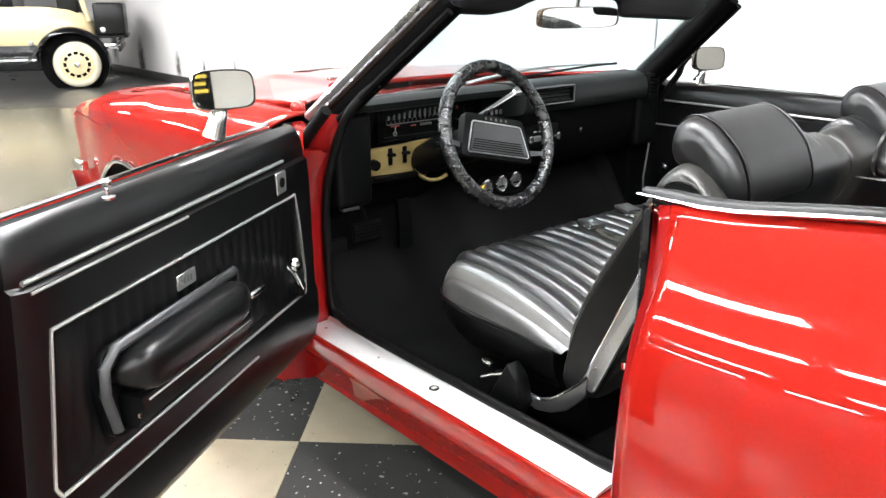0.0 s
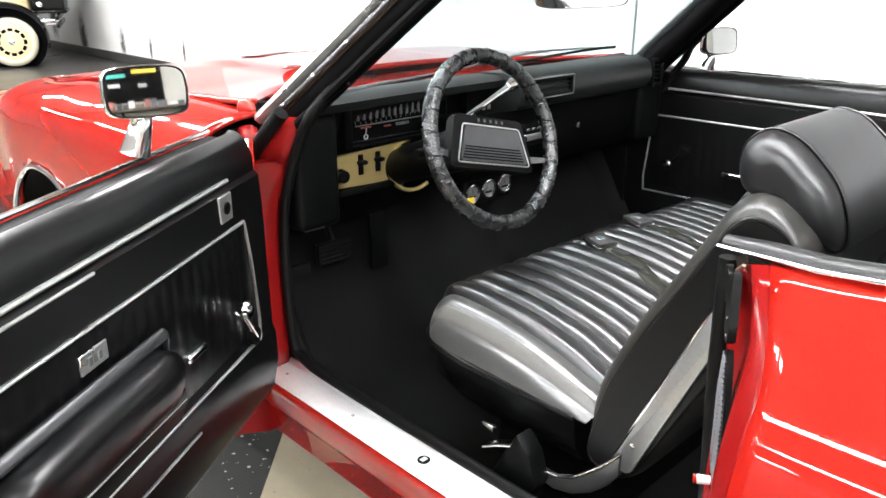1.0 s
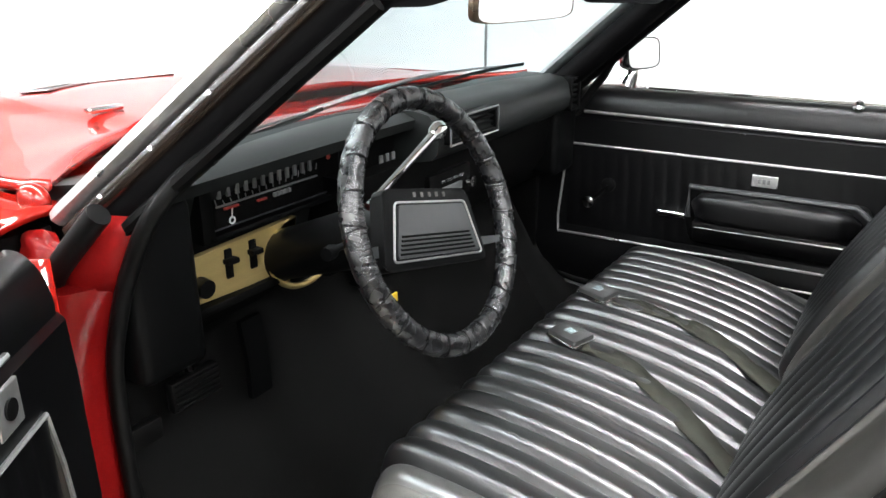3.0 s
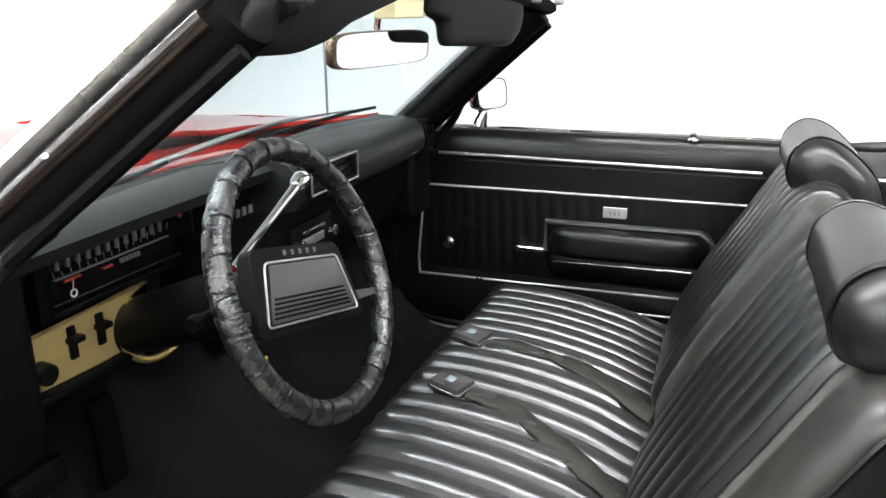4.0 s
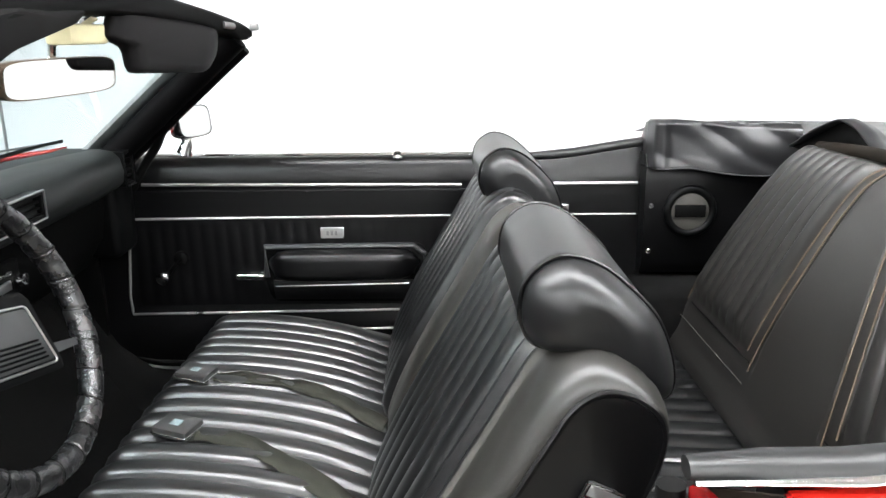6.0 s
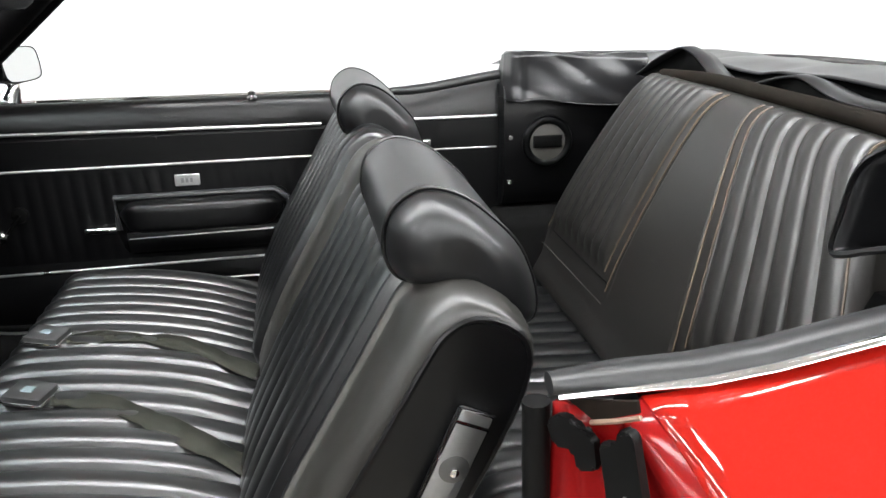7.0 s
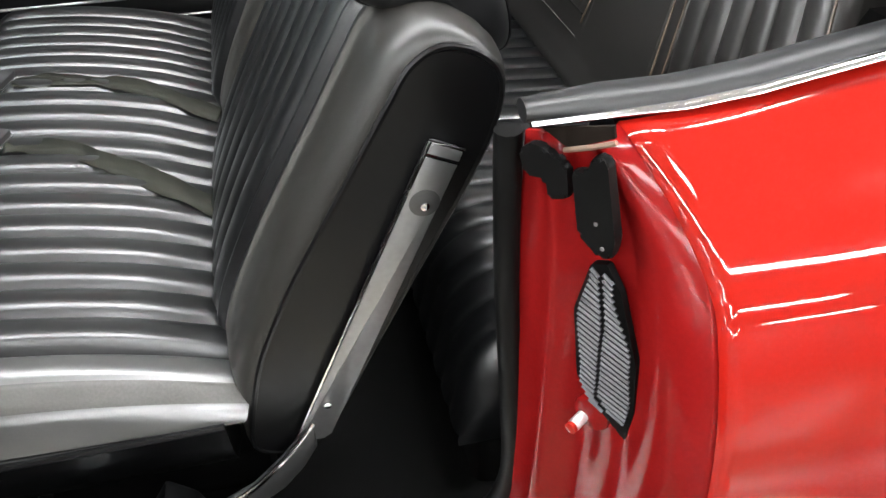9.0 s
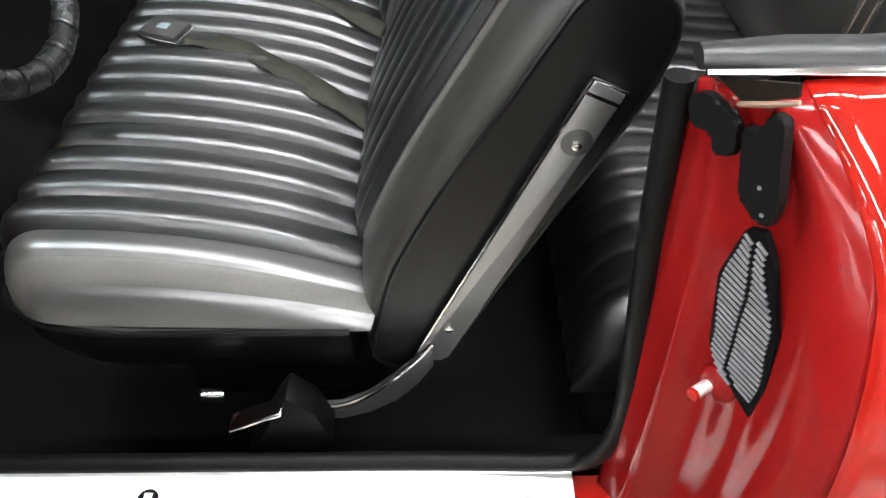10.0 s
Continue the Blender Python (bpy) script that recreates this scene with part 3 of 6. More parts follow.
        # flat plate coloured like the brown shadow in the pocket's hollow
        part("seal_pocket", plate([on(x, z, -0.004) for x, z in ((-0.762, 0.958), (-0.812, 0.982), (-0.814, 0.973), (-0.783, 0.950))], face, 0.003), surface("brown_hollow_shade", (0.008, 0.0055, 0.004), 0.7, spec=0.08), jm, "brown-black plate for the shaded hollow of the seal pocket")
        part("pocket_lip", tube([on(-0.781, 0.948, 0.0), on(-0.800, 0.960, 0.001), on(-0.816, 0.971, 0.0)], 0.0022, 6), surface("tan_bare_edge", (0.16, 0.10, 0.07), 0.5), jm, "tan bare metal lip")

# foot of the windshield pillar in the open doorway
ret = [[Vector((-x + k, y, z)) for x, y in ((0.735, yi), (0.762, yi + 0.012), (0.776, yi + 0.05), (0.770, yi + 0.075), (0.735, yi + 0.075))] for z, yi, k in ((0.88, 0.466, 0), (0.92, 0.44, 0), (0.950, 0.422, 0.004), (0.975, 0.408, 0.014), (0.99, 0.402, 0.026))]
part("pillar_return", loft(ret), JAMB_RED, car, "red return below the windshield pillar, shade in its colour", smooth=60)
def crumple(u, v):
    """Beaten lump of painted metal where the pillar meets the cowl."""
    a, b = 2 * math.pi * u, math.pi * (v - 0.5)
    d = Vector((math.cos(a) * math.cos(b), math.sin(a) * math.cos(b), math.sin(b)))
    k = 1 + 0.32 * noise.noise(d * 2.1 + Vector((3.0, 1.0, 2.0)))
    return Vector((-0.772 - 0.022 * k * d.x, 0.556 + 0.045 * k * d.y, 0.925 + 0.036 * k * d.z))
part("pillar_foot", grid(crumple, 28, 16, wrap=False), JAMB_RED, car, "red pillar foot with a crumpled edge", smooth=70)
# added black block: the shadow in the gap behind the hinge
part("gap_shade_block", rbox((-0.80 - 0.07, 0.60, 0.80), (-0.80 + 0.07, 0.64, 0.95), 0.004), FLAT_BLACK, car, "added black block for the shadowed gap behind the open door's hinge")
part("pillar_rubber", tube(smooth_line([(-0.770, 0.425, 1.005), (-0.780, 0.470, 0.960), (-0.785, 0.515, 0.915), (-0.780, 0.54, 0.885)], 5), 0.016, 10), RUBBER, car, "black rubber pillar foot seal")
part("fender_cap", grid(lambda u, v: Vector((-0.742 + 0.018 * math.cos(2 * math.pi * u) * math.cos(math.pi * (v - 0.5)), 0.612 + 0.030 * math.sin(2 * math.pi * u) * math.cos(math.pi * (v - 0.5)), 0.988 + 0.022 * math.sin(math.pi * (v - 0.5)))), 24, 12), RED, car, "rounded rear tip of the fender", smooth=70)

GREY_STRAP = surface("dark_grey_plastic_edge", (0.02, 0.021, 0.022), 0.4, vary=0.2)


part("belt_end_cap", rbox((0.70, -0.62, 0.88), (0.792, -0.545, 0.966), 0.012, 3), BLACK_VINYL, car)


def sgn(a):
    return 1 if a >= 0 else -1


# ---- doors ----
def door_frame(s, angle):
    """Local door axes: u to the rear from the hinge, n into the cabin, z up."""
    a = radians(-90 - angle) if s < 0 else radians(-90 + angle)
    d = Vector((math.cos(a), math.sin(a), 0))
    n = Vector((-d.y, d.x, 0)) if s < 0 else Vector((d.y, -d.x, 0))
    m = Matrix.Identity(4)
    m.col[0][:3], m.col[1][:3], m.col[3][:3] = d, n, (s * 0.885, 0.59, 0)
    return m


def door(s, angle):
    m = door_frame(s, angle)
    at = lambda u, n, z: m @ Vector((u, n, z))  # noqa: E731
    L = 1.155
    def skin(u, v):
        z = 0.35 + 0.605 * v
        return at(0.01 + (L - 0.01) * u, 0.885 - side_x(z) , z)
    shell = part("door", grid(skin, 16, 18), RED, car, "red car door, standing open" if s < 0 else "red car door, closed", solid=0.01)
    sub = lambda name, bm, mat, label="", **k: part(name, bm, mat, shell, label, **k)  # noqa: E731
    for u0, u1 in ((0.008, 0.016), (L - 0.008, L)):
        sub("door_end", loft([[at(u, 0.885 - side_x(z) + 0.005, z), at(u, 0.135, z)] for z in (0.35, 0.45, 0.65, 0.8, 0.95) for u in (u0,)], closed=False), RED, solid=0.006)
    sub("door_bottom", loft([[at(u, -0.02, 0.352), at(u, 0.06, 0.350)] for u in (0.01, L)], closed=False), RED, solid=0.006)
    # window slot and bright sweep along the top
    sub("window_slot", loft([[at(u, n, z) for n, z in ((0.048, 0.958), (0.100, 0.952), (0.100, 0.94), (0.048, 0.94))] for u in (0.03, L - 0.02)]), RUBBER, "black window slot seal")
    sub("belt_trim", tube([at(u, 0.045, 0.965) for u in (0.02, 0.4, 0.8, L)], 0.005, 8), CHROME, "bright belt trim")
    # inner trim: rolled top, flat middle, lower carpet panel
    prof = [(0.098, 0.950), (0.101, 0.964), (0.110, 0.972), (0.129, 0.966), (0.143, 0.945), (0.150, 0.915), (0.150, 0.895), (0.160, 0.888), (0.163, 0.82), (0.165, 0.55), (0.172, 0.53), (0.172, 0.46), (0.158, 0.40), (0.14, 0.37), (0.12, 0.355), (0.06, 0.345), (0.06, 0.95)]
    prof = [(p.x, p.y) for p in smooth_line([(n, z, 0) for n, z in prof[:7]], 4)] + prof[7:]
    loops = []
    cut = 0.105 if s < 0 else 0.045
    for u in (0.03, 0.045, 0.3, 0.6, 0.9, L - cut - 0.02, L - cut):
        end = 0.012 if u in (0.03, L - cut) else 0
        rake = lambda z: max(0, 0.95 - z) * 0.14 * (u > 0.8)  # noqa: E731
        loops.append([at(u + rake(z) - 0.03 * (u > 1), n - end, z) for n, z in prof])
    sub("inner_panel", loft(loops), BLACK_VINYL, "black vinyl inner door panel", smooth=32)
    # trims
    strip = lambda pts, r=0.0035: tube([at(*p) for p in pts], r, 6)  # noqa: E731
    sub("trim_strip", strip([(0.17, 0.153, 0.905), (1.01, 0.153, 0.900)], 0.0045), SILVER_TRIM, "thin silver trim strip")
    frame_line = [(0.14, 0.165, 0.815), (0.985, 0.165, 0.82), (1.03, 0.166, 0.58), (1.02, 0.168, 0.56), (0.115, 0.168, 0.55), (0.112, 0.168, 0.60), (0.125, 0.166, 0.74)]
    sub("trim_strip", strip([(0.60, 0.1605, 0.886), (1.005 if s < 0 else 0.605, 0.1605, 0.884)], 0.003), SILVER_TRIM if s < 0 else BLACK_VINYL)
    sub("latch", rbox((0, 0, 0), (1, 1, 1), 0.0, m=m @ Matrix.Translation((L - 0.006, 0.05, 0.66)) @ Matrix.Diagonal((0.012, 0.07, 0.05, 1))), STEEL, "steel door latch", bevel=0.003)
    sub("trim_frame", tube([at(*p) for p in smooth_dense(frame_line)], 0.0035, 6, closed=True), SILVER_TRIM, "thin silver trim frame")
    sub("trim_strip", strip([(0.40, 0.174, 0.50), (1.06, 0.174, 0.51)], 0.003), SILVER_TRIM)
    # arm rest
    base = rounded([at(u, 0.164, z) for u, z in ((0.49, 0.742), (0.905, 0.748), (0.925, 0.70), (0.915, 0.60), (0.88, 0.585), (0.50, 0.59), (0.482, 0.66))], 0.02)
    sub("armrest_base", plate(base, m.to_3x3() @ Vector((0, 1, 0)), 0.016, 0.003), PAD, "dark grey armrest base")
    arm = []
    for k in range(17):
        t = k / 16
        u = 0.497 + 0.400 * t
        e = max(0.0, 1 - abs(2 * t - 1) ** 7) ** 0.5 * 0.85 + 0.15
        arm.append([at(u, 0.176 + (0.036 + 0.034 * sgn(math.cos(a)) * abs(math.cos(a)) ** 0.6) * e, 0.699 + 0.040 * e * sgn(math.sin(a)) * abs(math.sin(a)) ** 0.6) for a in [2 * math.pi * j / 24 for j in range(24)]])
    sub("armrest", loft(arm), BLACK_VINYL, "padded black armrest", smooth=60)
    sub("armrest_lower", loft([[at(u, n, z) for n, z in ((0.178, 0.664), (0.226, 0.662), (0.229, 0.645), (0.212, 0.605), (0.178, 0.600))] for u in (0.515, 0.6, 0.8, 0.885)]), BLACK_VINYL, "lower armrest pocket", smooth=50)
    lip = [at(*p) for p in ((0.49, 0.184, 0.66), (0.488, 0.184, 0.742), (0.88, 0.184, 0.745), (0.912, 0.184, 0.72), (0.918, 0.184, 0.68), (0.90, 0.184, 0.605))]
    sub("armrest_lip", tube(lip, 0.010, 8, flat=0.7), GREY_STRAP, "grey plastic armrest edge")
    sub("armrest_screw", disc(at(0.885, 0.216, 0.63), m.to_3x3() @ Vector((0, 1, 0)), 0.005, 0.004, 12), CHROME)
    insert = lambda u, v: at(0.14 + 0.84 * u + 0.03 * (1 - v) * u, 0.1655 + 0.0018 * abs(math.sin(math.pi * u * 24)) * min(1, 8 * v, 8 * (1 - v)), 0.575 + 0.235 * v)  # noqa: E731
    sub("pleated_insert", grid(insert, 144, 8), BLACK_VINYL, "black vinyl insert with fine upright pleats", smooth=60)
    sub("armrest_strip", strip([(0.52, 0.226, 0.647), (0.87, 0.226, 0.652)], 0.003), SILVER_TRIM)
    # crank
    bu, bz = (0.155, 0.575) if s < 0 else (0.262, 0.71)
    sub("crank_boss", disc(at(bu, 0.165, bz), m.to_3x3() @ Vector((0, 1, 0)), 0.02, 0.016, 20), FLAT_BLACK)
    sub("window_crank", tube([at(bu, 0.174, bz), at((bu + 0.212) / 2, 0.176, (bz + 0.655) / 2), at(0.212, 0.176, 0.652)], [0.010, 0.008, 0.009], 10, flat=0.7), CHROME if s < 0 else FLAT_BLACK, "window crank arm")
    sub("crank_knob", tube([at(0.214, n, 0.660) for n in (0.174, 0.182, 0.190, 0.199, 0.204)], [0.008, 0.013, 0.019, 0.017, 0.008], 16), CHROME, "chrome crank knob")
    # pull handle
    sub("door_handle", rbox((0, 0, 0), (1, 1, 1), 0.0, m=m @ Matrix.Translation((0.362 if s < 0 else 0.405, 0.168, 0.650)) @ Matrix.Diagonal((0.062 if s < 0 else 0.08, 0.018, 0.016, 1))), CHROME, "chrome door release lever", bevel=0.005)
    # badge and lock knob
    sub("door_badge", rbox((0, 0, 0), (1, 1, 1), 0.0, m=m @ Matrix.Translation((0.606 if s < 0 else 0.635, 0.163, 0.760)) @ Matrix.Diagonal((0.062, 0.006, 0.030, 1))), SILVER_TRIM, "small silver rectangular badge", bevel=0.002)
    for k in range(3):
        sub("badge_bar", rbox((0, 0, 0), (1, 1, 1), 0.0, m=m @ Matrix.Translation(((0.622 if s < 0 else 0.651) + 0.011 * k, 0.1685, 0.769)) @ Matrix.Diagonal((0.007, 0.002, 0.012, 1))), STEEL)
    lu, ln, lz = (0.775, 0.128, 0.962) if s < 0 else (0.842, 0.130, 0.966)
    up = 0.018 if s < 0 else 0.006
    sub("lock_ferrule", disc(at(lu, ln, lz), (0, 0, 1), 0.013, 0.006, 20), CHROME)
    sub("lock_knob", tube([at(lu, ln, lz), at(lu, ln, lz + up), at(lu, ln, lz + up + 0.004), at(lu, ln, lz + up + 0.013), at(lu, ln, lz + up + 0.017)], [0.004, 0.004, 0.008, 0.009, 0.005], 14), CHROME, "chrome door lock knob")
    if s < 0:
        sub("mirror_remote_plate", rbox((0, 0, 0), (1, 1, 1), 0.0, m=m @ Matrix.Translation((0.178, 0.158, 0.835)) @ Matrix.Diagonal((0.050, 0.006, 0.052, 1))), SILVER_TRIM, "silver mirror control plate", bevel=0.002)
        sub("remote_hole", disc(at(0.203, 0.164, 0.861), m.to_3x3() @ Vector((0, 1, 0)), 0.012, 0.003, 20), FLAT_BLACK)
    return shell, m


def smooth_dense(points, n=6):
    out = []
    for a, b in zip(points, points[1:] + points[:1]):
        for k in range(n):
            out.append(tuple(p + (q - p) * k / n for p, q in zip(a, b)))
    return out


left_door, LM = door(-1, 54.9)
right_door, RM = door(1, 0.0)


def door_mirror(shell, centre, yaw, foot, flip):
    """Rounded chrome mirror head on a stalk; its glass faces local -y."""
    m = Matrix.Translation(centre) @ Matrix.Rotation(radians(yaw), 4, "Z") @ Matrix.Rotation(radians(-7), 4, "X")
    w, h = (0.073, 0.046) if not flip else (0.064, 0.044)
    def out(k, y):
        """Barrel-shaped outline: bowed sides and rounded corners."""
        loop = []
        for a in [2 * math.pi * j / 48 for j in range(48)]:
            cx, cz = (sgn(f) * abs(f) ** 0.30 for f in (math.cos(a), math.sin(a)))
            loop.append(m @ Vector((k * w * cx * (1 - 0.06 * cz * cz), y, k * h * cz * (1 - 0.10 * cx * cx))))
        return loop
    head = part("mirror_head", loft([out(0.96, -0.017), out(1.0, -0.012), out(1.0, 0.0), out(0.97, 0.012), out(0.80, 0.032), out(0.35, 0.042)]), CHROME, shell, "chrome door mirror head", smooth=50)
    part("mirror_rim", loft([out(0.955, -0.0185), out(0.96, -0.015), out(0.90, -0.015), out(0.90, -0.0185), out(0.955, -0.0185)], caps=False), RUBBER, shell, "black mirror rim")
    part("mirror_glass", loft([out(0.93, -0.0182), out(0.93, -0.0172)]), MIRROR, shell, "mirror glass")
    part("mirror_stalk", tube(smooth_line([Vector(centre) + Vector((0, 0.01, -h * 0.7)), Vector(centre) * 0.55 + Vector(foot) * 0.45 + Vector((0, 0, -0.01)), foot], 5), [0.013 + 0.0014 * i for i in range(11)], 12), CHROME, shell, "chrome mirror stalk")


door_mirror(left_door, (-1.055, 0.405, 1.080), -12, (-1.085, 0.41, 0.972), False)
door_mirror(right_door, (0.800, 0.300, 1.062), -25, (0.79, 0.325, 0.978), True)

# ---- windshield ----
PILLAR_BROWN = surface("brown_black_gloss", (0.012, 0.008, 0.006), 0.18, grain=80, vary=0.3, bump=0.0, patch=10)

def glass_point(u, v):
    """u across from -1 to 1, v from the cowl to the header."""
    x = u * (0.70 - 0.105 * v)
    bow = 1 - u * u
    return Vector((x, 0.50 - 0.385 * v + (0.17 - 0.10 * v) * bow, 0.965 + 0.315 * v + 0.042 * bow * v))


ws = part("windshield", grid(lambda u, v: glass_point(2 * u - 1, v), 24, 12), GLASS, car, "tinted curved windshield glass")
ws.visible_shadow = False
part("windshield_base_moulding", tube([glass_point(k / 12 - 1, 0.0) + Vector((0, 0.006, 0.008)) for k in range(25)], 0.006, 8), SILVER_TRIM, car, "bright moulding along the windshield base")
for s in (-1, 1):
    prof = [(-0.026, -0.024), (-0.012, -0.033), (0.010, -0.036), (0.028, -0.028), (0.036, -0.010), (0.034, 0.012), (0.020, 0.024), (-0.004, 0.026), (-0.024, 0.016), (-0.030, -0.006)]
    loops = []
    for k in range(9):
        v = k / 8 * 1.06 - 0.05
        c = glass_point(s, v)
        off = 0.012 if s < 0 else -0.020
        loops.append([c + Vector((s * (dx + off), dy * 0.7, dy * 0.75)) for dx, dy in prof])
    part("windshield_pillar", loft(loops), CLOTH, car, "black padded windshield pillar", smooth=75)
    part("pillar_moulding", tube([glass_point(s, v) + Vector((s * (0.024 if s < 0 else 0.004), 0.036, 0.026)) for v in (-0.06, 0.2, 0.5, 0.8, 1.03)], 0.029, 10, flat=0.6), SILVER_TRIM, car, "bright outer pillar moulding")
    part("pillar_seal", tube([glass_point(s, v) + Vector((s * (0.046 if s < 0 else 0.006), -0.040, -0.018)) for v in (0.05, 0.2, 0.5, 0.8, 0.96)], 0.010, 8), FLAT_BLACK, car)
    part("pillar_strip", tube([glass_point(s, v) + Vector((s * (0.046 if s < 0 else 0.004), 0.008, 0.006)) for v in (-0.04, 0.2, 0.5, 0.8, 0.98)], 0.012, 10), PILLAR_BROWN, car, "glossy brown-black pillar strip")
    for v in (0.12, 0.33, 0.55):
        part("screw", disc(glass_point(s, v) + Vector((s * (0.056 if s < 0 else 0.03), 0.002, 0.012)), (s, -0.3, 0.4), 0.004, 0.004, 10), CHROME, car)
hl = []
for k in range(41):
    u = k / 20 - 1
    c = glass_point(u, 1.02)
    swell = 0.013 * (1 - u * u) ** 0.6
    hl.append([c + Vector((0, dy, dz + (swell if dz > 0 else 0))) for dy, dz in ((0.030, -0.010), (0.038, 0.004), (0.024, 0.015), (0.0, 0.019), (-0.022, 0.017), (-0.036, 0.007), (-0.036, -0.006), (-0.022, -0.014), (0.0, -0.016))])
header = part("windshield_header", loft(hl), CLOTH, car, "black padded windshield header", smooth=75)
for s in (-1, 1):
    part("header_latch", rbox((s * 0.590 - 0.009, 0.055, 1.293), (s * 0.590 + 0.009, 0.075, 1.309), 0.004, 3), STEEL, header, "bright top latch")
part("header_bracket", rbox((-0.115, 0.17, 1.272), (0.02, 0.21, 1.302), 0.006), surface("pale_yellow_liner", (0.75, 0.68, 0.42), 0.6, vary=0.05), header, "pale yellow mirror mount")

# sun visors, hanging from the header
def visor(outline, y, lean):
    """A padded board with the outline (x, z), leaning forward towards its foot."""
    pts = rounded([Vector((x, 0, z)) for x, z in outline], 0.025, 5)
    bm = bmesh.new()
    cen = sum(pts, Vector()) / len(pts)
    put = lambda p, k, d: bm.verts.new((cen.x + (p.x - cen.x) * k, y + 0.075 * (1 - (p.x / 0.62) ** 2) + lean * (1.31 - p.z) + d, cen.z + (p.z - cen.z) * k))  # noqa: E731
    rows = [[put(p, k, d) for p in pts] for k, d in ((0.70, -0.019), (0.86, -0.016), (0.95, -0.011), (0.99, -0.005), (1.0, 0.0), (0.98, 0.009), (0.93, 0.013))]
    n = len(pts)
    for r, q in zip(rows, rows[1:]):
        for i in range(n):
            bm.faces.new((r[i], r[(i + 1) % n], q[(i + 1) % n], q[i]))
    bm.faces.new(rows[0][::-1])
    bm.faces.new(rows[-1])
    return part("sun_visor", bm, VISOR, car, "black vinyl sun visor", smooth=50)


visor([(-0.615, 1.302), (-0.645, 1.244), (-0.47, 1.237), (-0.37, 1.248), (-0.315, 1.267), (-0.118, 1.303), (-0.087, 1.327), (-0.35, 1.327)], 0.088, 0.40)
visor([(0.03, 1.332), (-0.01, 1.282), (0.068, 1.264), (0.075, 1.222), (0.40, 1.208), (0.455, 1.245), (0.465, 1.298), (0.2, 1.328)], 0.090, 0.0)
for s in (-1, 1):
    part("visor_pivot", tube([((-0.50 if s < 0 else 0.452), 0.10, 1.305), ((-0.59 if s < 0 else 0.478), 0.085, 1.302)], 0.007, 10), STEEL, header, "bright visor pivot")

# inside mirror
BRONZE = surface("dark_bronze_frame", (0.16, 0.12, 0.085), 0.3, metal=0.8, grain=80, vary=0.2, bump=0.0)
mc, mr = Vector((-0.015, 0.240, 1.222)), Matrix.Rotation(radians(-8), 4, "Z") @ Matrix.Rotation(radians(2.8), 4, "X")
mm = Matrix.Translation(mc) @ mr
outl = lambda k, y: [mm @ Vector((k * 0.155 * sgn(math.cos(a)) * abs(math.cos(a)) ** 0.4, y, k * 0.030 * sgn(math.sin(a)) * abs(math.sin(a)) ** 0.4)) for a in [2 * math.pi * j / 36 for j in range(36)]]  # noqa: E731
rvm = part("inside_mirror", loft([outl(0.98, -0.006), outl(1.0, -0.004), outl(1.0, 0.006), outl(0.8, 0.018)]), BRONZE, car, "bronze-framed inside mirror")
part("mirror_glass", loft([outl(0.93, -0.0075), outl(0.93, -0.006)]), MIRROR, rvm, "mirror glass")
part("mirror_arm", tube([mm @ Vector((0, 0.015, 0.0)), mm @ Vector((0, 0.01, 0.05)), (0, 0.18, 1.315)], 0.007, 8), CHROME, rvm)

# wipers
def wiper(a, b, lift):
    a, b = Vector(a), Vector(b)
    mid = (a + b) / 2 + Vector((0, 0.01, lift))
    w = part("wiper", tube(smooth_line([a, mid, b], 8), [0.0075] * 6 + [0.005] * 4 + [0.003] * 7, 6), STEEL, car, "grey wiper arm and blade")
    part("wiper_blade", tube(smooth_line([a * 0.6 + b * 0.4 + Vector((0, -0.004, 0.0)), mid * 0.4 + b * 0.6 + Vector((0, -0.006, -0.004)), b], 6), 0.0032, 6, flat=1.4), RUBBER, w)


wiper((-0.02, 0.76, 0.985), (0.57, 0.533, 1.043), 0.02)
wiper((-0.62, 0.60, 0.985), (-0.02, 0.72, 0.995), 0.005)

# ---- dashboard ----
dash = part("dashboard", loft([[Vector((x, y - 0.02 * (abs(x) / 0.7) ** 3, z)) for y, z in ((0.70, 0.985), (0.55, 1.012), (0.475, 1.014), (0.448, 1.004), (0.455, 0.985), (0.53, 0.97), (0.56, 0.90), (0.60, 0.76), (0.70, 0.74))] for x in (-0.70, -0.64, -0.4, -0.12, 0.05)]), DASH_PAD, car, "black padded dashboard", smooth=50)
part("passenger_pad", loft([[Vector((x, y + dy, z)) for y, z in ((0.68, 0.990), (0.54, 1.016), (0.455, 1.020), (0.418, 1.014), (0.402, 0.998), (0.394, 0.965), (0.398, 0.940), (0.412, 0.926), (0.45, 0.918), (0.68, 0.905))] for x, dy in ((-0.06, 0.0), (0.2, -0.004), (0.45, 0.0), (0.597, 0.012))]), DASH_PAD, dash, "padded black dash face", smooth=50)
part("dash_lower", loft([[Vector((x, y, z)) for y, z in ((0.462, 0.918), (0.468, 0.86), (0.478, 0.80), (0.53, 0.72), (0.66, 0.70), (0.66, 0.918))] for x in (-0.24, 0.1, 0.66)]), FLAT_BLACK, dash, smooth=50)
part("dash_end", rbox((0.600, 0.44, 0.74), (0.732, 0.62, 1.005), 0.02, 3), PAD, dash)
part("dash_end", rbox((-0.72, 0.46, 0.72), (-0.60, 0.62, 0.985), 0.02, 3), PAD, dash)
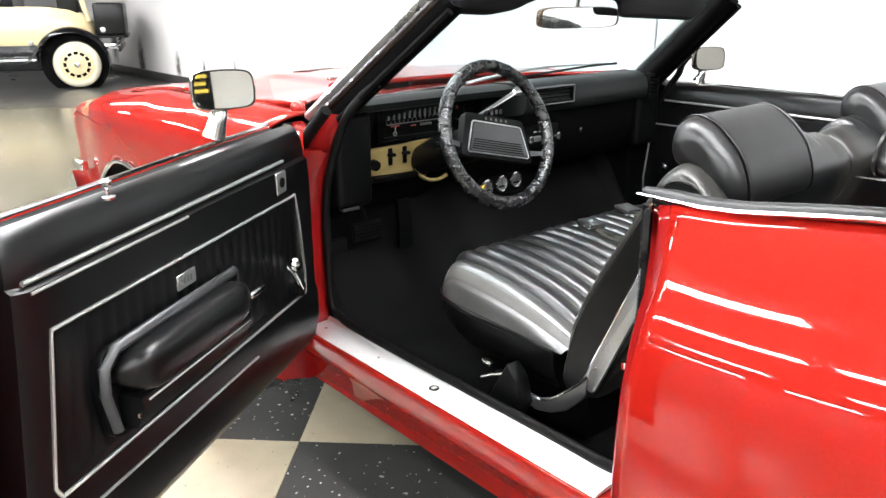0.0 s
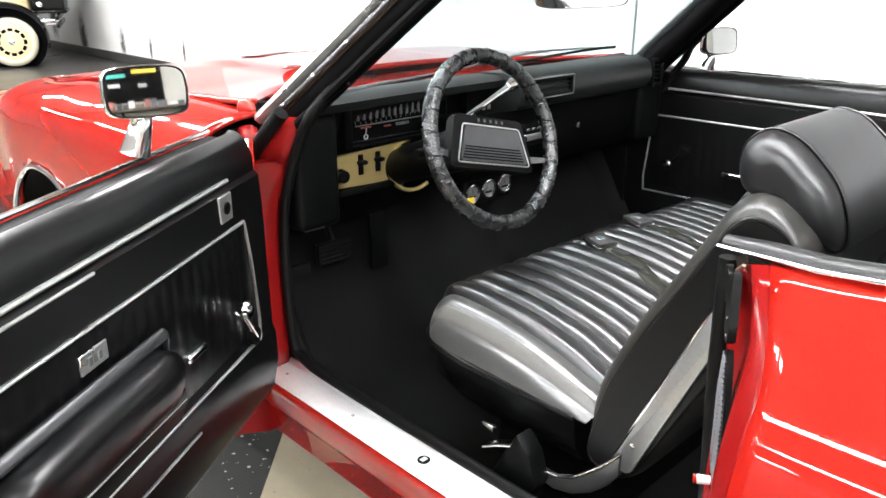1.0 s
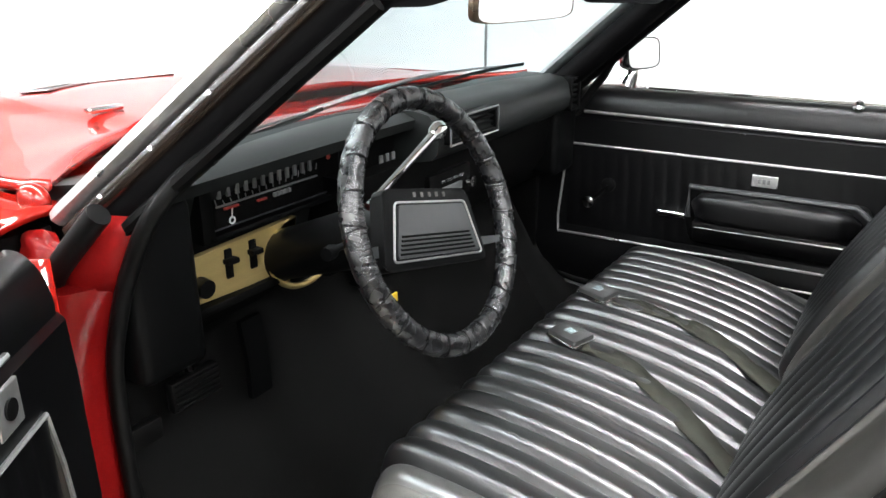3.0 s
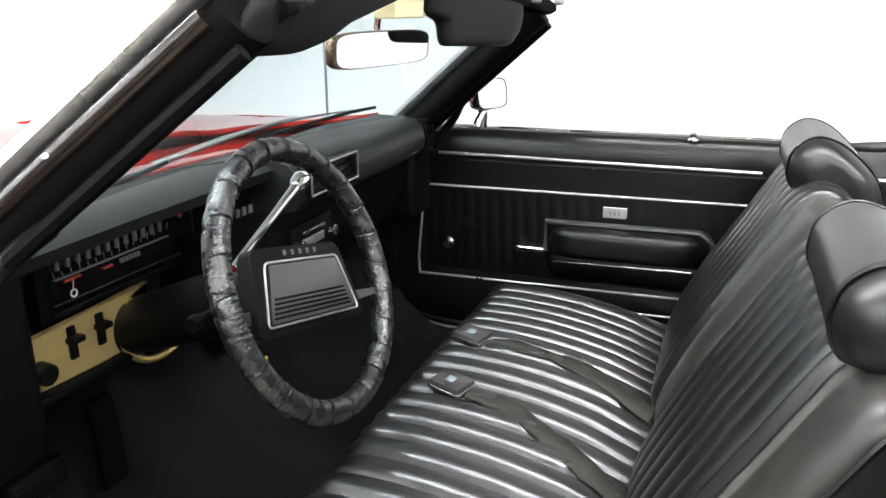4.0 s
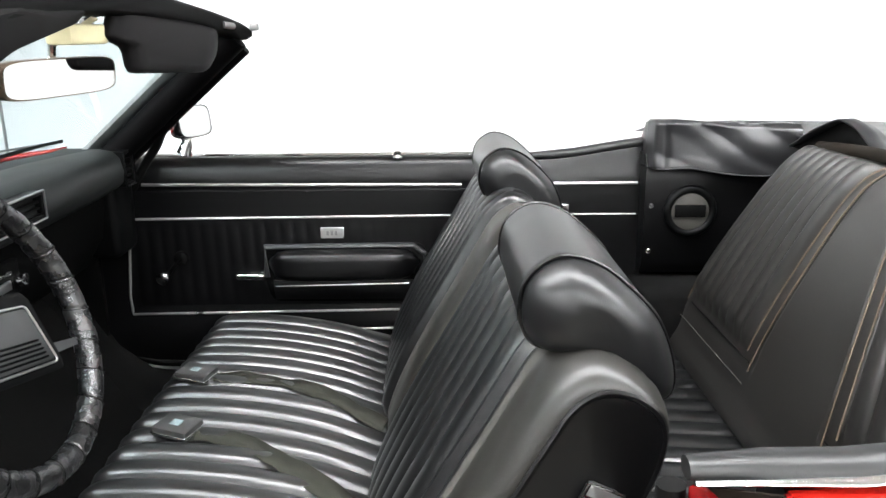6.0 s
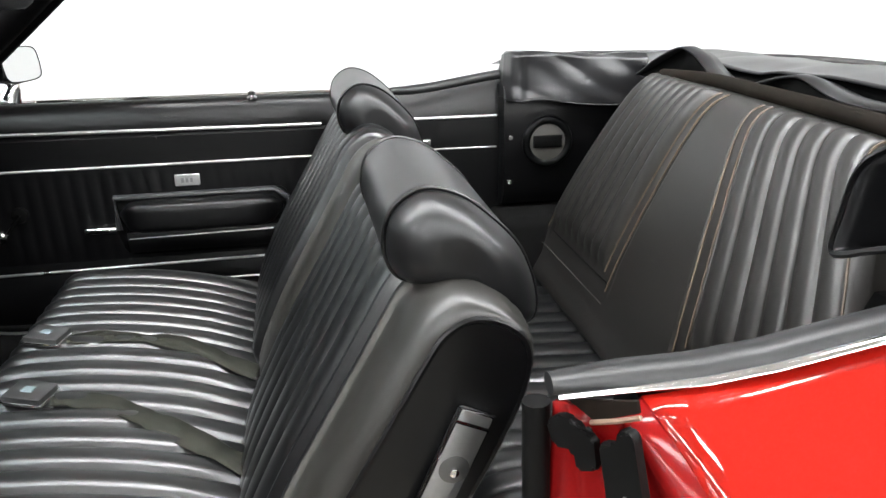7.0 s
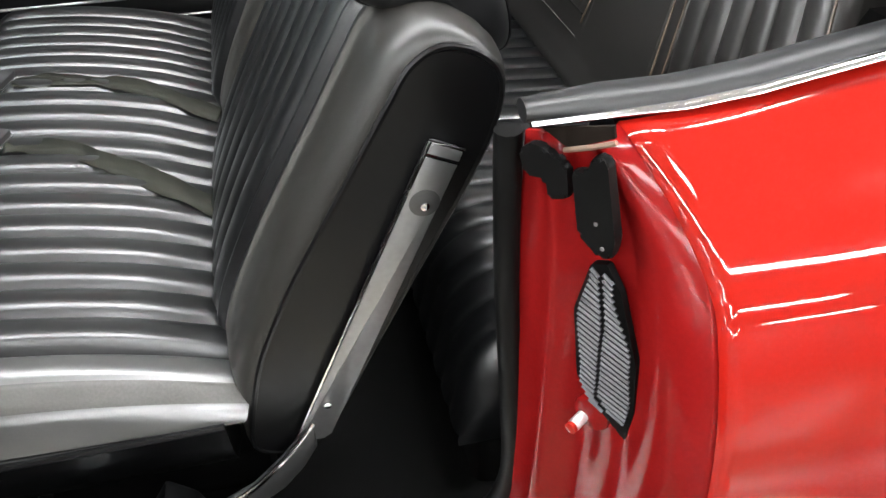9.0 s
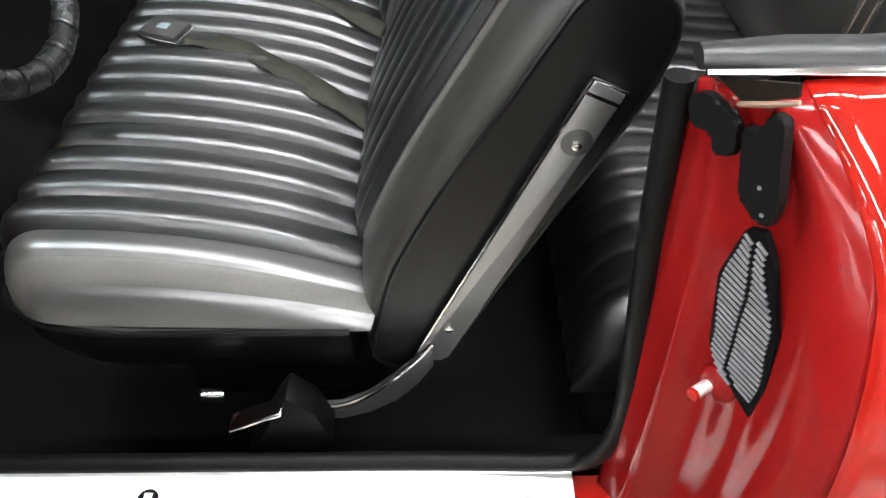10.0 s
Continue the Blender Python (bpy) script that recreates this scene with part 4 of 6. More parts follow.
# instrument cluster behind its lens
part("instrument_face", rbox((-0.52, 0.535, 0.885), (-0.15, 0.55, 0.982), 0.002), FLAT_BLACK, dash, "black instrument face with white markings")
for k in range(12):
    x = -0.495 + 0.0195 * k
    part("scale_bar", rbox((x, 0.530, 0.938), (x + 0.006, 0.5345, 0.968 + 0.004 * math.sin(k / 11 * math.pi)), 0.0), WHITE_MARK, dash, smooth=0)
part("scale_line", rbox((-0.50, 0.530, 0.924), (-0.26, 0.5345, 0.9262), 0.0), WHITE_MARK, dash, smooth=0)
part("pointer", rbox((-0.485, 0.528, 0.918), (-0.455, 0.533, 0.9215), 0.0), RED_MARK, dash, "red pointer", smooth=0)
part("warning_lamp", disc((-0.225, 0.534, 0.953), (0, -1, 0), 0.005, 0.003, 12), RED_MARK, dash, "red warning lamp")
for k in range(16):
    x = -0.498 + 0.0158 * k
    z = 0.927 + 0.010 * (k / 15) ** 2
    part("scale_tick", tube([(x, 0.5325, z), (x + (k - 7.5) * 0.0004, 0.5325, z + (0.011 if k % 3 == 0 else 0.007))], 0.0009, 4), WHITE_MARK, dash)
for k in range(5):
    part("digit_bar", rbox((-0.372 + 0.009 * k, 0.530, 0.912), (-0.367 + 0.009 * k, 0.5345, 0.919), 0.0), WHITE_MARK, dash, smooth=0)
part("pointer", rbox((-0.412, 0.528, 0.914), (-0.392, 0.533, 0.917), 0.0), RED_MARK, dash, "red pointer", smooth=0)
BRIGHT_MARK = surface("bright_white_plastic", (0.55, 0.55, 0.54), 0.4, vary=0.05)
part("pointer_ring", ring((-0.470, 0.531, 0.897), (0, -1, 0), 0.0055, 0.0014, 18, 6), BRIGHT_MARK, dash, "small white pointer ring")
part("pointer_stem", tube([(-0.470, 0.531, 0.903), (-0.468, 0.531, 0.918)], 0.001, 5), BRIGHT_MARK, dash)
part("lens_edge", tube([(-0.513, 0.528, 0.890), (-0.200, 0.528, 0.890), (-0.200, 0.528, 0.978), (-0.513, 0.528, 0.978)], 0.0013, 5, closed=True), GREY_STRAP, dash, "thin grey lens edge")
part("cluster_frame", joined(rbox((-0.535, 0.515, 0.982), (-0.13, 0.55, 0.99), 0.003), rbox((-0.535, 0.515, 0.876), (-0.13, 0.55, 0.886), 0.003), rbox((-0.545, 0.515, 0.876), (-0.52, 0.55, 0.99), 0.003)), PAD, dash)
part("clock_pod", loft([[Vector((x, y, z)) for y, z in ((0.50, 0.99), (0.505, 0.87), (0.56, 0.87), (0.56, 0.99))] for x in (-0.15, -0.06)]), FLAT_BLACK, dash)
for k in range(3):
    part("clock_mark", rbox((-0.11 + 0.02 * k, 0.499, 0.92), (-0.10 + 0.02 * k, 0.503, 0.935), 0), WHITE_MARK, dash, smooth=0)
# gold switch panel, cut round the column
gp = [(-0.60, 0.79), (-0.605, 0.865), (-0.36, 0.872), (-0.345, 0.869)]
arc = [(-0.335 + 0.085 * math.cos(a), 0.815 + (0.058 if math.sin(a) > 0 else 0.07) * math.sin(a)) for a in [radians(95 + 150 * i / 14) for i in range(15)]]
gold = part("switch_panel", plate([Vector((x, 0.512, z)) for x, z in gp + arc + [(-0.42, 0.782)]], (0, 1, 0), 0.012), GOLD, dash, "brushed gold switch panel")
part("column_ring", tube([(-0.335 + 0.085 * math.cos(a), 0.505, 0.815 + (0.058 if math.sin(a) > 0 else 0.07) * math.sin(a)) for a in [radians(128 + 172 * i / 24) for i in range(25)]], 0.006, 8), GOLD, dash, "gold rim round the column")
for x in (-0.505, -0.452):
    part("switch_slot", rbox((x - 0.007, 0.507, 0.812), (x + 0.007, 0.513, 0.862), 0.002), FLAT_BLACK, dash)
    part("switch_lever", rbox((x - 0.012, 0.495, 0.838), (x + 0.012, 0.512, 0.848), 0.003), FLAT_BLACK, dash)
part("headlight_knob", tube([(-0.578, 0.512, 0.826), (-0.578, 0.495, 0.826), (-0.578, 0.478, 0.825)], [0.008, 0.016, 0.015], 18), PAD, dash, "black headlight knob")
part("panel_frame", joined(rbox((-0.62, 0.50, 0.768), (-0.36, 0.53, 0.784), 0.004), rbox((-0.622, 0.50, 0.77), (-0.606, 0.53, 0.87), 0.004)), FLAT_BLACK, dash)
# vents
def vent(lo, hi, y, n, edge=STEEL):
    v = part("air_vent", joined(rbox((lo[0], y - 0.012, hi[1] - 0.008), (hi[0], y + 0.02, hi[1]), 0.003), rbox((lo[0], y - 0.012, lo[1]), (hi[0], y + 0.02, lo[1] + 0.008), 0.003), rbox((lo[0], y - 0.012, lo[1]), (lo[0] + 0.008, y + 0.02, hi[1]), 0.003), rbox((hi[0] - 0.008, y - 0.012, lo[1]), (hi[0], y + 0.02, hi[1]), 0.003)), PAD, dash, "black louvred air vent")
    part("vent_edge", tube([(lo[0], y - 0.013, lo[1]), (hi[0], y - 0.013, lo[1]), (hi[0], y - 0.013, hi[1]), (lo[0], y - 0.013, hi[1])], 0.0022, 6, closed=True), edge, dash)
    part("vent_back", rbox((lo[0], y + 0.012, lo[1]), (hi[0], y + 0.016, hi[1]), 0), FLAT_BLACK, dash)
    for k in range(n):
        z = lo[1] + (hi[1] - lo[1]) * (k + 0.7) / (n + 0.4)
        part("vent_slat", rbox((lo[0] + 0.008, y - 0.006, z - 0.002), (hi[0] - 0.008, y + 0.012, z + 0.002), 0), PAD, dash, smooth=0)


vent((-0.040, 0.955), (0.150, 1.008), 0.392, 4, STEEL)
vent((0.602, 0.925), (0.662, 1.012), 0.418, 6, PAD)
# radio, knobs, under-dash gauges
part("radio", rbox((0.0, 0.455, 0.805), (0.165, 0.49, 0.874), 0.004), FLAT_BLACK, dash, "black car radio")
part("radio_dial", rbox((0.04, 0.451, 0.822), (0.125, 0.458, 0.840), 0.002), STEEL, dash, "grey radio dial")
for k in range(4):
    part("radio_button", rbox((0.038 + 0.024 * k, 0.449, 0.851), (0.056 + 0.024 * k, 0.458, 0.858), 0.002), CHROME, dash)
for x in (0.016, 0.150):
    part("radio_knob", disc((x, 0.458, 0.834), (0, -1, 0), 0.013, 0.022, 18), CHROME, dash, "chrome radio knob")
part("glovebox_lock", disc((0.299, 0.474, 0.834), (0, -1, 0), 0.010, 0.012, 18), CHROME, dash, "chrome glovebox lock")
part("gauge_pod", rbox((-0.085, 0.575, 0.622), (0.125, 0.62, 0.705), 0.01, 3), FLAT_BLACK, dash, "three round gauges under the dash")
for k, x in enumerate((-0.05, 0.02, 0.09)):
    z = 0.66 + 0.004 * k
    part("gauge_rim", ring((x, 0.572, z), (0, -1, 0), 0.026, 0.004, 28, 8), CHROME, dash)
    part("gauge_face", disc((x, 0.576, z), (0, -1, 0), 0.025, 0.004, 24), STEEL, dash, "grey gauge face")
    part("gauge_needle", rbox((x - 0.001, 0.5695, z - 0.002), (x + 0.001, 0.572, z + 0.018), 0), WHITE_MARK, dash, smooth=0)
    part("gauge_mark", rbox((x - 0.014, 0.5695, z - 0.012), (x + 0.014, 0.572, z - 0.006), 0), FLAT_BLACK, dash, smooth=0)
part("brake_release", rbox((-0.645, 0.555, 0.684), (-0.585, 0.58, 0.694), 0.004), STEEL, dash)
part("hanging_tag", rbox((-0.325, 0.33, 0.735), (-0.295, 0.334, 0.752), 0.001), YELLOW_TAG, dash, "small yellow tag")

# ---- steering ----
WC, WT = Vector((-0.383, 0.189, 0.931)), radians(20)
wm = Matrix.Translation(WC) @ Matrix.Rotation(-WT, 4, "X") @ Matrix.Rotation(radians(13), 4, "Y")
# local: x right, z up in the wheel's plane, -y towards the driver
rim_r, rim_t = 0.1845, 0.0170
def rim_fn(u, v):
    a, b = 2 * math.pi * u, 2 * math.pi * v
    wrap = 0.0003 * math.sin(b * 3 + a * 40) + 0.0005 * noise.noise(Vector((math.cos(a) * 14, math.sin(a) * 14, b * 2))) + 0.00024 * noise.noise(Vector((math.cos(a) * 80 + 9, math.sin(a) * 80, math.sin(b) * 7))) * (1 + math.cos(b + 2.2))
    groove = -0.0014 * math.exp(-(((a / (2 * math.pi) * 24 + v * 0.5) % 1.0 - 0.5) / 0.03) ** 2)
    t = rim_t + wrap + groove
    return wm @ Vector(((rim_r + t * math.cos(b)) * math.cos(a), t * math.sin(b), (rim_r + t * math.cos(b)) * math.sin(a)))
LEATHER = surface("wrapped_black_leather", (0.005, 0.005, 0.0056), 0.27, grain=230, vary=0.5, bump=0.35, patch=45, rough_vary=0.10, spec=0.75)
LEATHER.node_tree.nodes["Bump"].inputs["Distance"].default_value = 0.0010
sw = part("steering_wheel", grid(rim_fn, 840, 26), LEATHER, car, "black laced leather-wrapped steering wheel", smooth=70)
for k in range(24):
    a = 2 * math.pi * (k + 0.2) / 24
    part("lacing", tube([wm @ Vector(((rim_r + (rim_t + 0.001) * math.cos(b)) * math.cos(a + 0.03 * math.sin(b)), (rim_t + 0.001) * math.sin(b), (rim_r + (rim_t + 0.001) * math.cos(b)) * math.sin(a + 0.03 * math.sin(b)))) for b in [radians(150 + 200 * j / 10) for j in range(11)]], 0.0008, 5), RUBBER, sw)
hubz = 0.033
pad_pts = rounded([wm @ Vector((x, hubz, z)) for x, z in ((-0.105, 0.050), (0.098, 0.050), (0.130, -0.066), (-0.126, -0.066))], 0.012)
axis = (wm.to_3x3() @ Vector((0, -1, 0)))
part("horn_pad", plate(pad_pts, axis, 0.024, 0.004), PAD, sw, "black ribbed horn pad")
inner = rounded([wm @ Vector((x, hubz - 0.0245, z)) for x, z in ((-0.084, 0.030), (0.088, 0.030), (0.116, -0.054), (-0.104, -0.054))], 0.008)
part("pad_trim", tube(inner, 0.0018, 6, closed=True), SILVER_TRIM, sw, "thin silver pad trim")
part("pad_face", plate(rounded([wm @ Vector((x, hubz - 0.024, z)) for x, z in ((-0.078, 0.026), (0.082, 0.026), (0.108, -0.050), (-0.097, -0.050))], 0.006), axis, 0.003, 0.001), GREY_STRAP, sw)
for k in range(5):
    z = -0.019 - 0.0062 * k
    part("pad_rib", tube([wm @ Vector((x, hubz - 0.0275, z)) for x in (-0.082 - 0.0022 * k, 0.084 + 0.0022 * k)], 0.0016, 6), FLAT_BLACK, sw)
for k in range(5):
    part("name_bar", rbox((-0.003, -0.0008, -0.0035), (0.003, 0.0008, 0.0035), 0, m=wm @ Matrix.Translation((-0.036 + 0.018 * k, hubz - 0.0245, 0.041))), BAND_VINYL, sw, smooth=0)
for sx in (-1, 1):
    part("spoke", loft([[wm @ Vector((sx * x, y + dy, z + dz)) for dy, dz in ((-0.004, -w), (-0.004, w), (0.004, w), (0.004, -w))] for x, y, z, w in ((0.07, 0.034, -0.030, 0.012), (0.12, 0.024, -0.036, 0.008), (0.168, 0.004, -0.036, 0.005), (0.182, 0.0, -0.036, 0.005))]), GREY_STRAP, sw, "satin metal spoke")
ca = WC + Vector((0, 0.04, -0.015))
cdir = Vector((0, math.cos(WT), -math.sin(WT)))
col = part("steering_column", tube([ca + cdir * d for d in (0.0, 0.02, 0.10, 0.22, 0.40, 0.50)], [0.045, 0.05, 0.05, 0.046, 0.042, 0.04], 24), PAD, car, "black steering column")
tip = Vector((-0.185, 0.322, 1.012))
root = Vector((-0.420, 0.290, 0.945))
part("shift_lever", tube([root, root * 0.4 + tip * 0.6, tip], [0.0065, 0.007, 0.009], 10), CHROME, col, "chrome column shift lever")
part("shift_knob", tube([tip - (tip - root).normalized() * 0.012, tip, tip + (tip - root).normalized() * 0.018, tip + (tip - root).normalized() * 0.03], [0.009, 0.014, 0.016, 0.010], 14), CHROME, col, "bright shift knob")
part("signal_lever", tube([(-0.40, 0.29, 0.90), (-0.50, 0.285, 0.905), (-0.515, 0.283, 0.905), (-0.53, 0.281, 0.905)], [0.005, 0.005, 0.011, 0.010], 12), PAD, col, "black turn signal lever")

# pedals
pedals = part("brake_pedal", rbox((-0.585, 0.590, 0.568), (-0.480, 0.612, 0.628), 0.008), RUBBER, car, "ribbed black rubber brake pedal")
for k in range(5):
    part("pedal_rib", rbox((-0.580, 0.586, 0.575 + 0.011 * k), (-0.485, 0.591, 0.579 + 0.011 * k), 0.001, 1), RUBBER, pedals)
part("pedal_arm", tube([(-0.53, 0.605, 0.62), (-0.53, 0.66, 0.72), (-0.53, 0.68, 0.80)], 0.008, 8), FLAT_BLACK, pedals)
part("throttle_pedal", loft([[Vector((x + sh, y, z)) for x in (-0.424, -0.374)] + [Vector((x + sh, y + 0.012, z)) for x in (-0.374, -0.424)] for y, z, sh in ((0.575, 0.525, 0.0), (0.582, 0.60, 0.004), (0.60, 0.672, 0.010))]), PAD, car, "black throttle pedal")
part("parking_brake_pedal", rbox((-0.70, 0.56, 0.565), (-0.63, 0.58, 0.605), 0.006), RUBBER, car)

# ---- front bench seat ----
PITCH = 0.053
DARK_STEEL = surface("dark_satin_steel", (0.10, 0.10, 0.10), 0.35, metal=0.8, grain=120, vary=0.1, bump=0.0)
seat = thing("front_bench_seat", "black vinyl pleated front bench seat with split backs", "seat")
seat.parent = car
X0, X1 = -0.632, 0.585
SEAM_Z, SEAM_X = 0.531, -0.548


def end_samples(x0, x1, roll, step):
    """Stations across, close together in the rolled ends."""
    xs = [x0 + roll * (1 - math.cos(math.pi / 2 * k / 26)) for k in range(26)]
    lo, hi = math.ceil((x0 + roll) / step + 0.2), math.floor((x1 - roll) / step - 0.2)
    xs += [x0 + roll] + [k * step for k in range(lo, hi + 1)] + [x1 - roll]
    xs += [x1 - roll * (1 - math.cos(math.pi / 2 * k / 26)) for k in range(25, -1, -1)]
    return xs


def top_z(x, y):
    """Height of the cushion's valleys: falling towards the back and the passenger's end."""
    z = 0.628 - 0.54 * max(0, 0.11 - y) ** 2
    return z - 0.016 * lerp([(0.0, 0.0), (0.5, 1.0)], x)


def cushion(x0, x1, yb, yf, roll, pleat_in):
    """A stuffed cushion top above its piping, with pleats running front to back."""
    bm = bmesh.new()
    xs = end_samples(x0, x1, roll, PITCH / 14)
    vs = [0, 0.03, 0.08] + [0.08 + 0.74 * k / 28 for k in range(1, 29)] + [0.84, 0.86, 0.88, 0.895, 0.91, 0.925, 0.94, 0.953, 0.964, 0.974, 0.982, 0.989, 0.994, 0.998, 1.0]
    rows = []
    for x in xs:
        d = min(x - x0, x1 - x)
        e = math.sqrt(max(0, 1 - max(0, 1 - d / roll) ** 2.3)) if d < roll else 1.0
        row = []
        for v in vs:
            cr = 0.085 * (1 - math.sqrt(max(0, 1 - max(0, 1 - d / 0.11) ** 2)))
            y = yb + (yf - cr - yb) * v
            f = max(0.0, 1 - max(0, (v - 0.84) / 0.16) ** 2.5) ** 0.5
            crown = 0.006 * math.exp(-((d - 0.055) / 0.03) ** 2)
            groove = 0.009 * math.exp(-((d - pleat_in) / 0.004) ** 2) + 0.003 * (math.exp(-((d - 0.016) / 0.0018) ** 2) + math.exp(-((d - 0.040) / 0.0018) ** 2))
            h = (top_z(x, y) + crown - SEAM_Z) * f * e - groove * f
            inside = min(1, max(0, (d - pleat_in) / 0.006))
            p = pleat(x - SEAM_X, PITCH, 0.0185) * inside * min(1, f * 1.3) * (0.55 + 0.45 * min(1, v / 0.25))
            yy = y + 0.018 * (1 - e) * (0.5 - v) + p * 0.6 * (1 if v > 0.88 else 0)
            front = SEAM_Z + 0.016 * max(0, (v - 0.7) / 0.3) ** 2
            row.append(bm.verts.new((x, yy, front + h * (1 - (front - SEAM_Z) / 0.1) + p)))
        rows.append(row)
    for a, b in zip(rows, rows[1:]):
        for j in range(len(vs) - 1):
            bm.faces.new((a[j], a[j + 1], b[j + 1], b[j]))
    return bm


cush = part("seat_cushion", cushion(X0, X1, -0.278, 0.193, 0.07, SEAM_X - X0), PLEAT_VINYL, seat, "pleated black vinyl seat cushion", smooth=60)


def banded(ob, low, high, ends, test=lambda c: True):
    """Gives the faces that lie low to high metres in from either end the woven band vinyl."""
    ob.data.materials.append(BAND_VINYL)
    for p in ob.data.polygons:
        d = min(p.center.x - ends[0], ends[1] - p.center.x)
        if low < d < high and test(p.center):
            p.material_index = 1


banded(cush, 0.0165, 0.0395, (X0, X1))
# rolled ends get the paler vinyl that carries their sheen
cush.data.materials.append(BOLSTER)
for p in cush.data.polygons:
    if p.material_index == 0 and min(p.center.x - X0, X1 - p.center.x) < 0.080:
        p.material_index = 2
pipe = [Vector((X0 - 0.002, y, SEAM_Z)) for y in [-0.245 + 0.04 * k for k in range(8)]] + [Vector((X0 - 0.001, 0.09, SEAM_Z + 0.006)), Vector((X0 + 0.012, 0.145, SEAM_Z + 0.012)), Vector((X0 + 0.045, 0.182, SEAM_Z + 0.015)), Vector((X0 + 0.09, 0.194, SEAM_Z + 0.016))] + [Vector((x, 0.196, SEAM_Z + 0.016)) for x in [-0.48 + 0.1 * k for k in range(11)]] + [Vector((X1 - 0.045, 0.182, SEAM_Z + 0.015)), Vector((X1 - 0.012, 0.145, SEAM_Z + 0.012)), Vector((X1 + 0.002, 0.09, SEAM_Z + 0.004)), Vector((X1 + 0.002, -0.245, SEAM_Z))]
part("cushion_piping", tube(smooth_line(pipe, 3), 0.0045, 6), BLACK_VINYL, seat, "black piping")
part("seat_skirt", loft([[Vector(p) for p in ((X0 + a, -0.245, z), (X1 - a, -0.245, z), (X1 - a, 0.10 - b, z + u), (X1 - 0.02 - a, 0.155 - b, z + u), (X1 - 0.09 - a, 0.190 - b, z + u), (X0 + 0.09 + a, 0.190 - b, z + u), (X0 + 0.02 + a, 0.155 - b, z + u), (X0 + a, 0.10 - b, z + u))] for z, a, b, u in ((0.533, 0.0, 0.0, 0.012), (0.50, 0.002, 0.004, 0.008), (0.465, 0.010, 0.02, 0), (0.43, 0.03, 0.05, 0), (0.41, 0.06, 0.09, 0), (0.40, 0.08, 0.11, 0))]), BLACK_VINYL, seat, "smooth black vinyl seat skirt", smooth=60)
part("seat_base", rbox((-0.54, -0.28, 0.27), (0.54, 0.02, 0.42), 0.02), FLAT_BLACK, seat)
part("tilt_button", rbox((-0.668, -0.084, 0.438), (-0.656, -0.052, 0.454), 0.004), CHROME, seat, "chrome seat button")


# seat backs
SIDE = [(-0.270, 0.475), (-0.283, 0.55), (-0.303, 0.62), (-0.345, 0.71), (-0.383, 0.778), (-0.422, 0.845), (-0.460, 0.912), (-0.483, 0.948), (-0.513, 0.963), (-0.548, 0.952), (-0.567, 0.925), (-0.562, 0.88), (-0.535, 0.815), (-0.508, 0.762), (-0.43, 0.61), (-0.362, 0.475), (-0.325, 0.448), (-0.288, 0.450)]


def seat_back(x0, x1):
    edge = smooth_line([(0, y, z) for y, z in SIDE], 5, closed=True)
    n = len(edge)
    cen = sum(edge, Vector()) / n
    nor = []
    for i in range(n):
        t = edge[(i + 1) % n] - edge[i - 1]
        q = Vector((0, -t.z, t.y)).normalized()
        nor.append(q if q.dot(edge[i] - cen) > 0 else -q)
    full = [min(1, max(0, (i - 1) / 5)) * min(1, max(0, (46 - i) / 7)) for i in range(n)]
    loops = []
    roll = 0.055
    for x in end_samples(x0, x1, roll, PITCH / 14):
        d = min(x - x0, x1 - x)
        e = 1 - max(0, 1 - d / roll) ** 2.2
        e = math.sqrt(max(0, e))
        loop = []
        for i, p in enumerate(edge):
            front = min(1, max(0, (i - 3) / 4)) * min(1, max(0, (43 - i) / 5))
            inside = min(1, max(0, (d - 0.105) / 0.006))
            pl = pleat(x - SEAM_X, PITCH, 0.0125) * inside * front
            belly = (0.012 + 0.014 * full[i]) * e + 0.010 * front * min(1, d / 0.14)
            crease = 0.0035 * math.exp(-((d - 0.103) / 0.003) ** 2) * front
            loop.append(p + nor[i] * (pl + belly - crease) + Vector((x, 0, 0)))
        loops.append(loop)
    ob = part("seat_back", loft(loops), BACK_VINYL, seat, "pleated black vinyl seat back", smooth=70)
    banded(ob, 0.072, 0.090, (x0, x1), lambda c: c.y > -0.50 + (c.z - 0.95) * -0.4 and c.z > 0.52)
    ob.data.materials.append(WORN_BROWN)
    for p in ob.data.polygons:
        if p.material_index == 0 and min(p.center.x - x0, x1 - p.center.x) < 0.071:
            p.material_index = 2
    # side panel with piping
    for x, s in ((x0, -1), (x1, 1)):
        outline = [p + Vector((x + s * 0.001, 0, 0)) for p in edge]
        part("side_piping", tube(outline, 0.0035, 6, closed=True), BLACK_VINYL, seat, "black piping")
        part("side_panel", plate([cen + (p - cen - Vector((x, 0, 0))) * 0.985 + Vector((x - s * 0.008, 0, 0)) for p in outline], (s, 0, 0), 0.010), BLACK_VINYL, seat, "smooth black vinyl side panel")


seat_back(-0.617, -0.022)
seat_back(-0.012, 0.592)
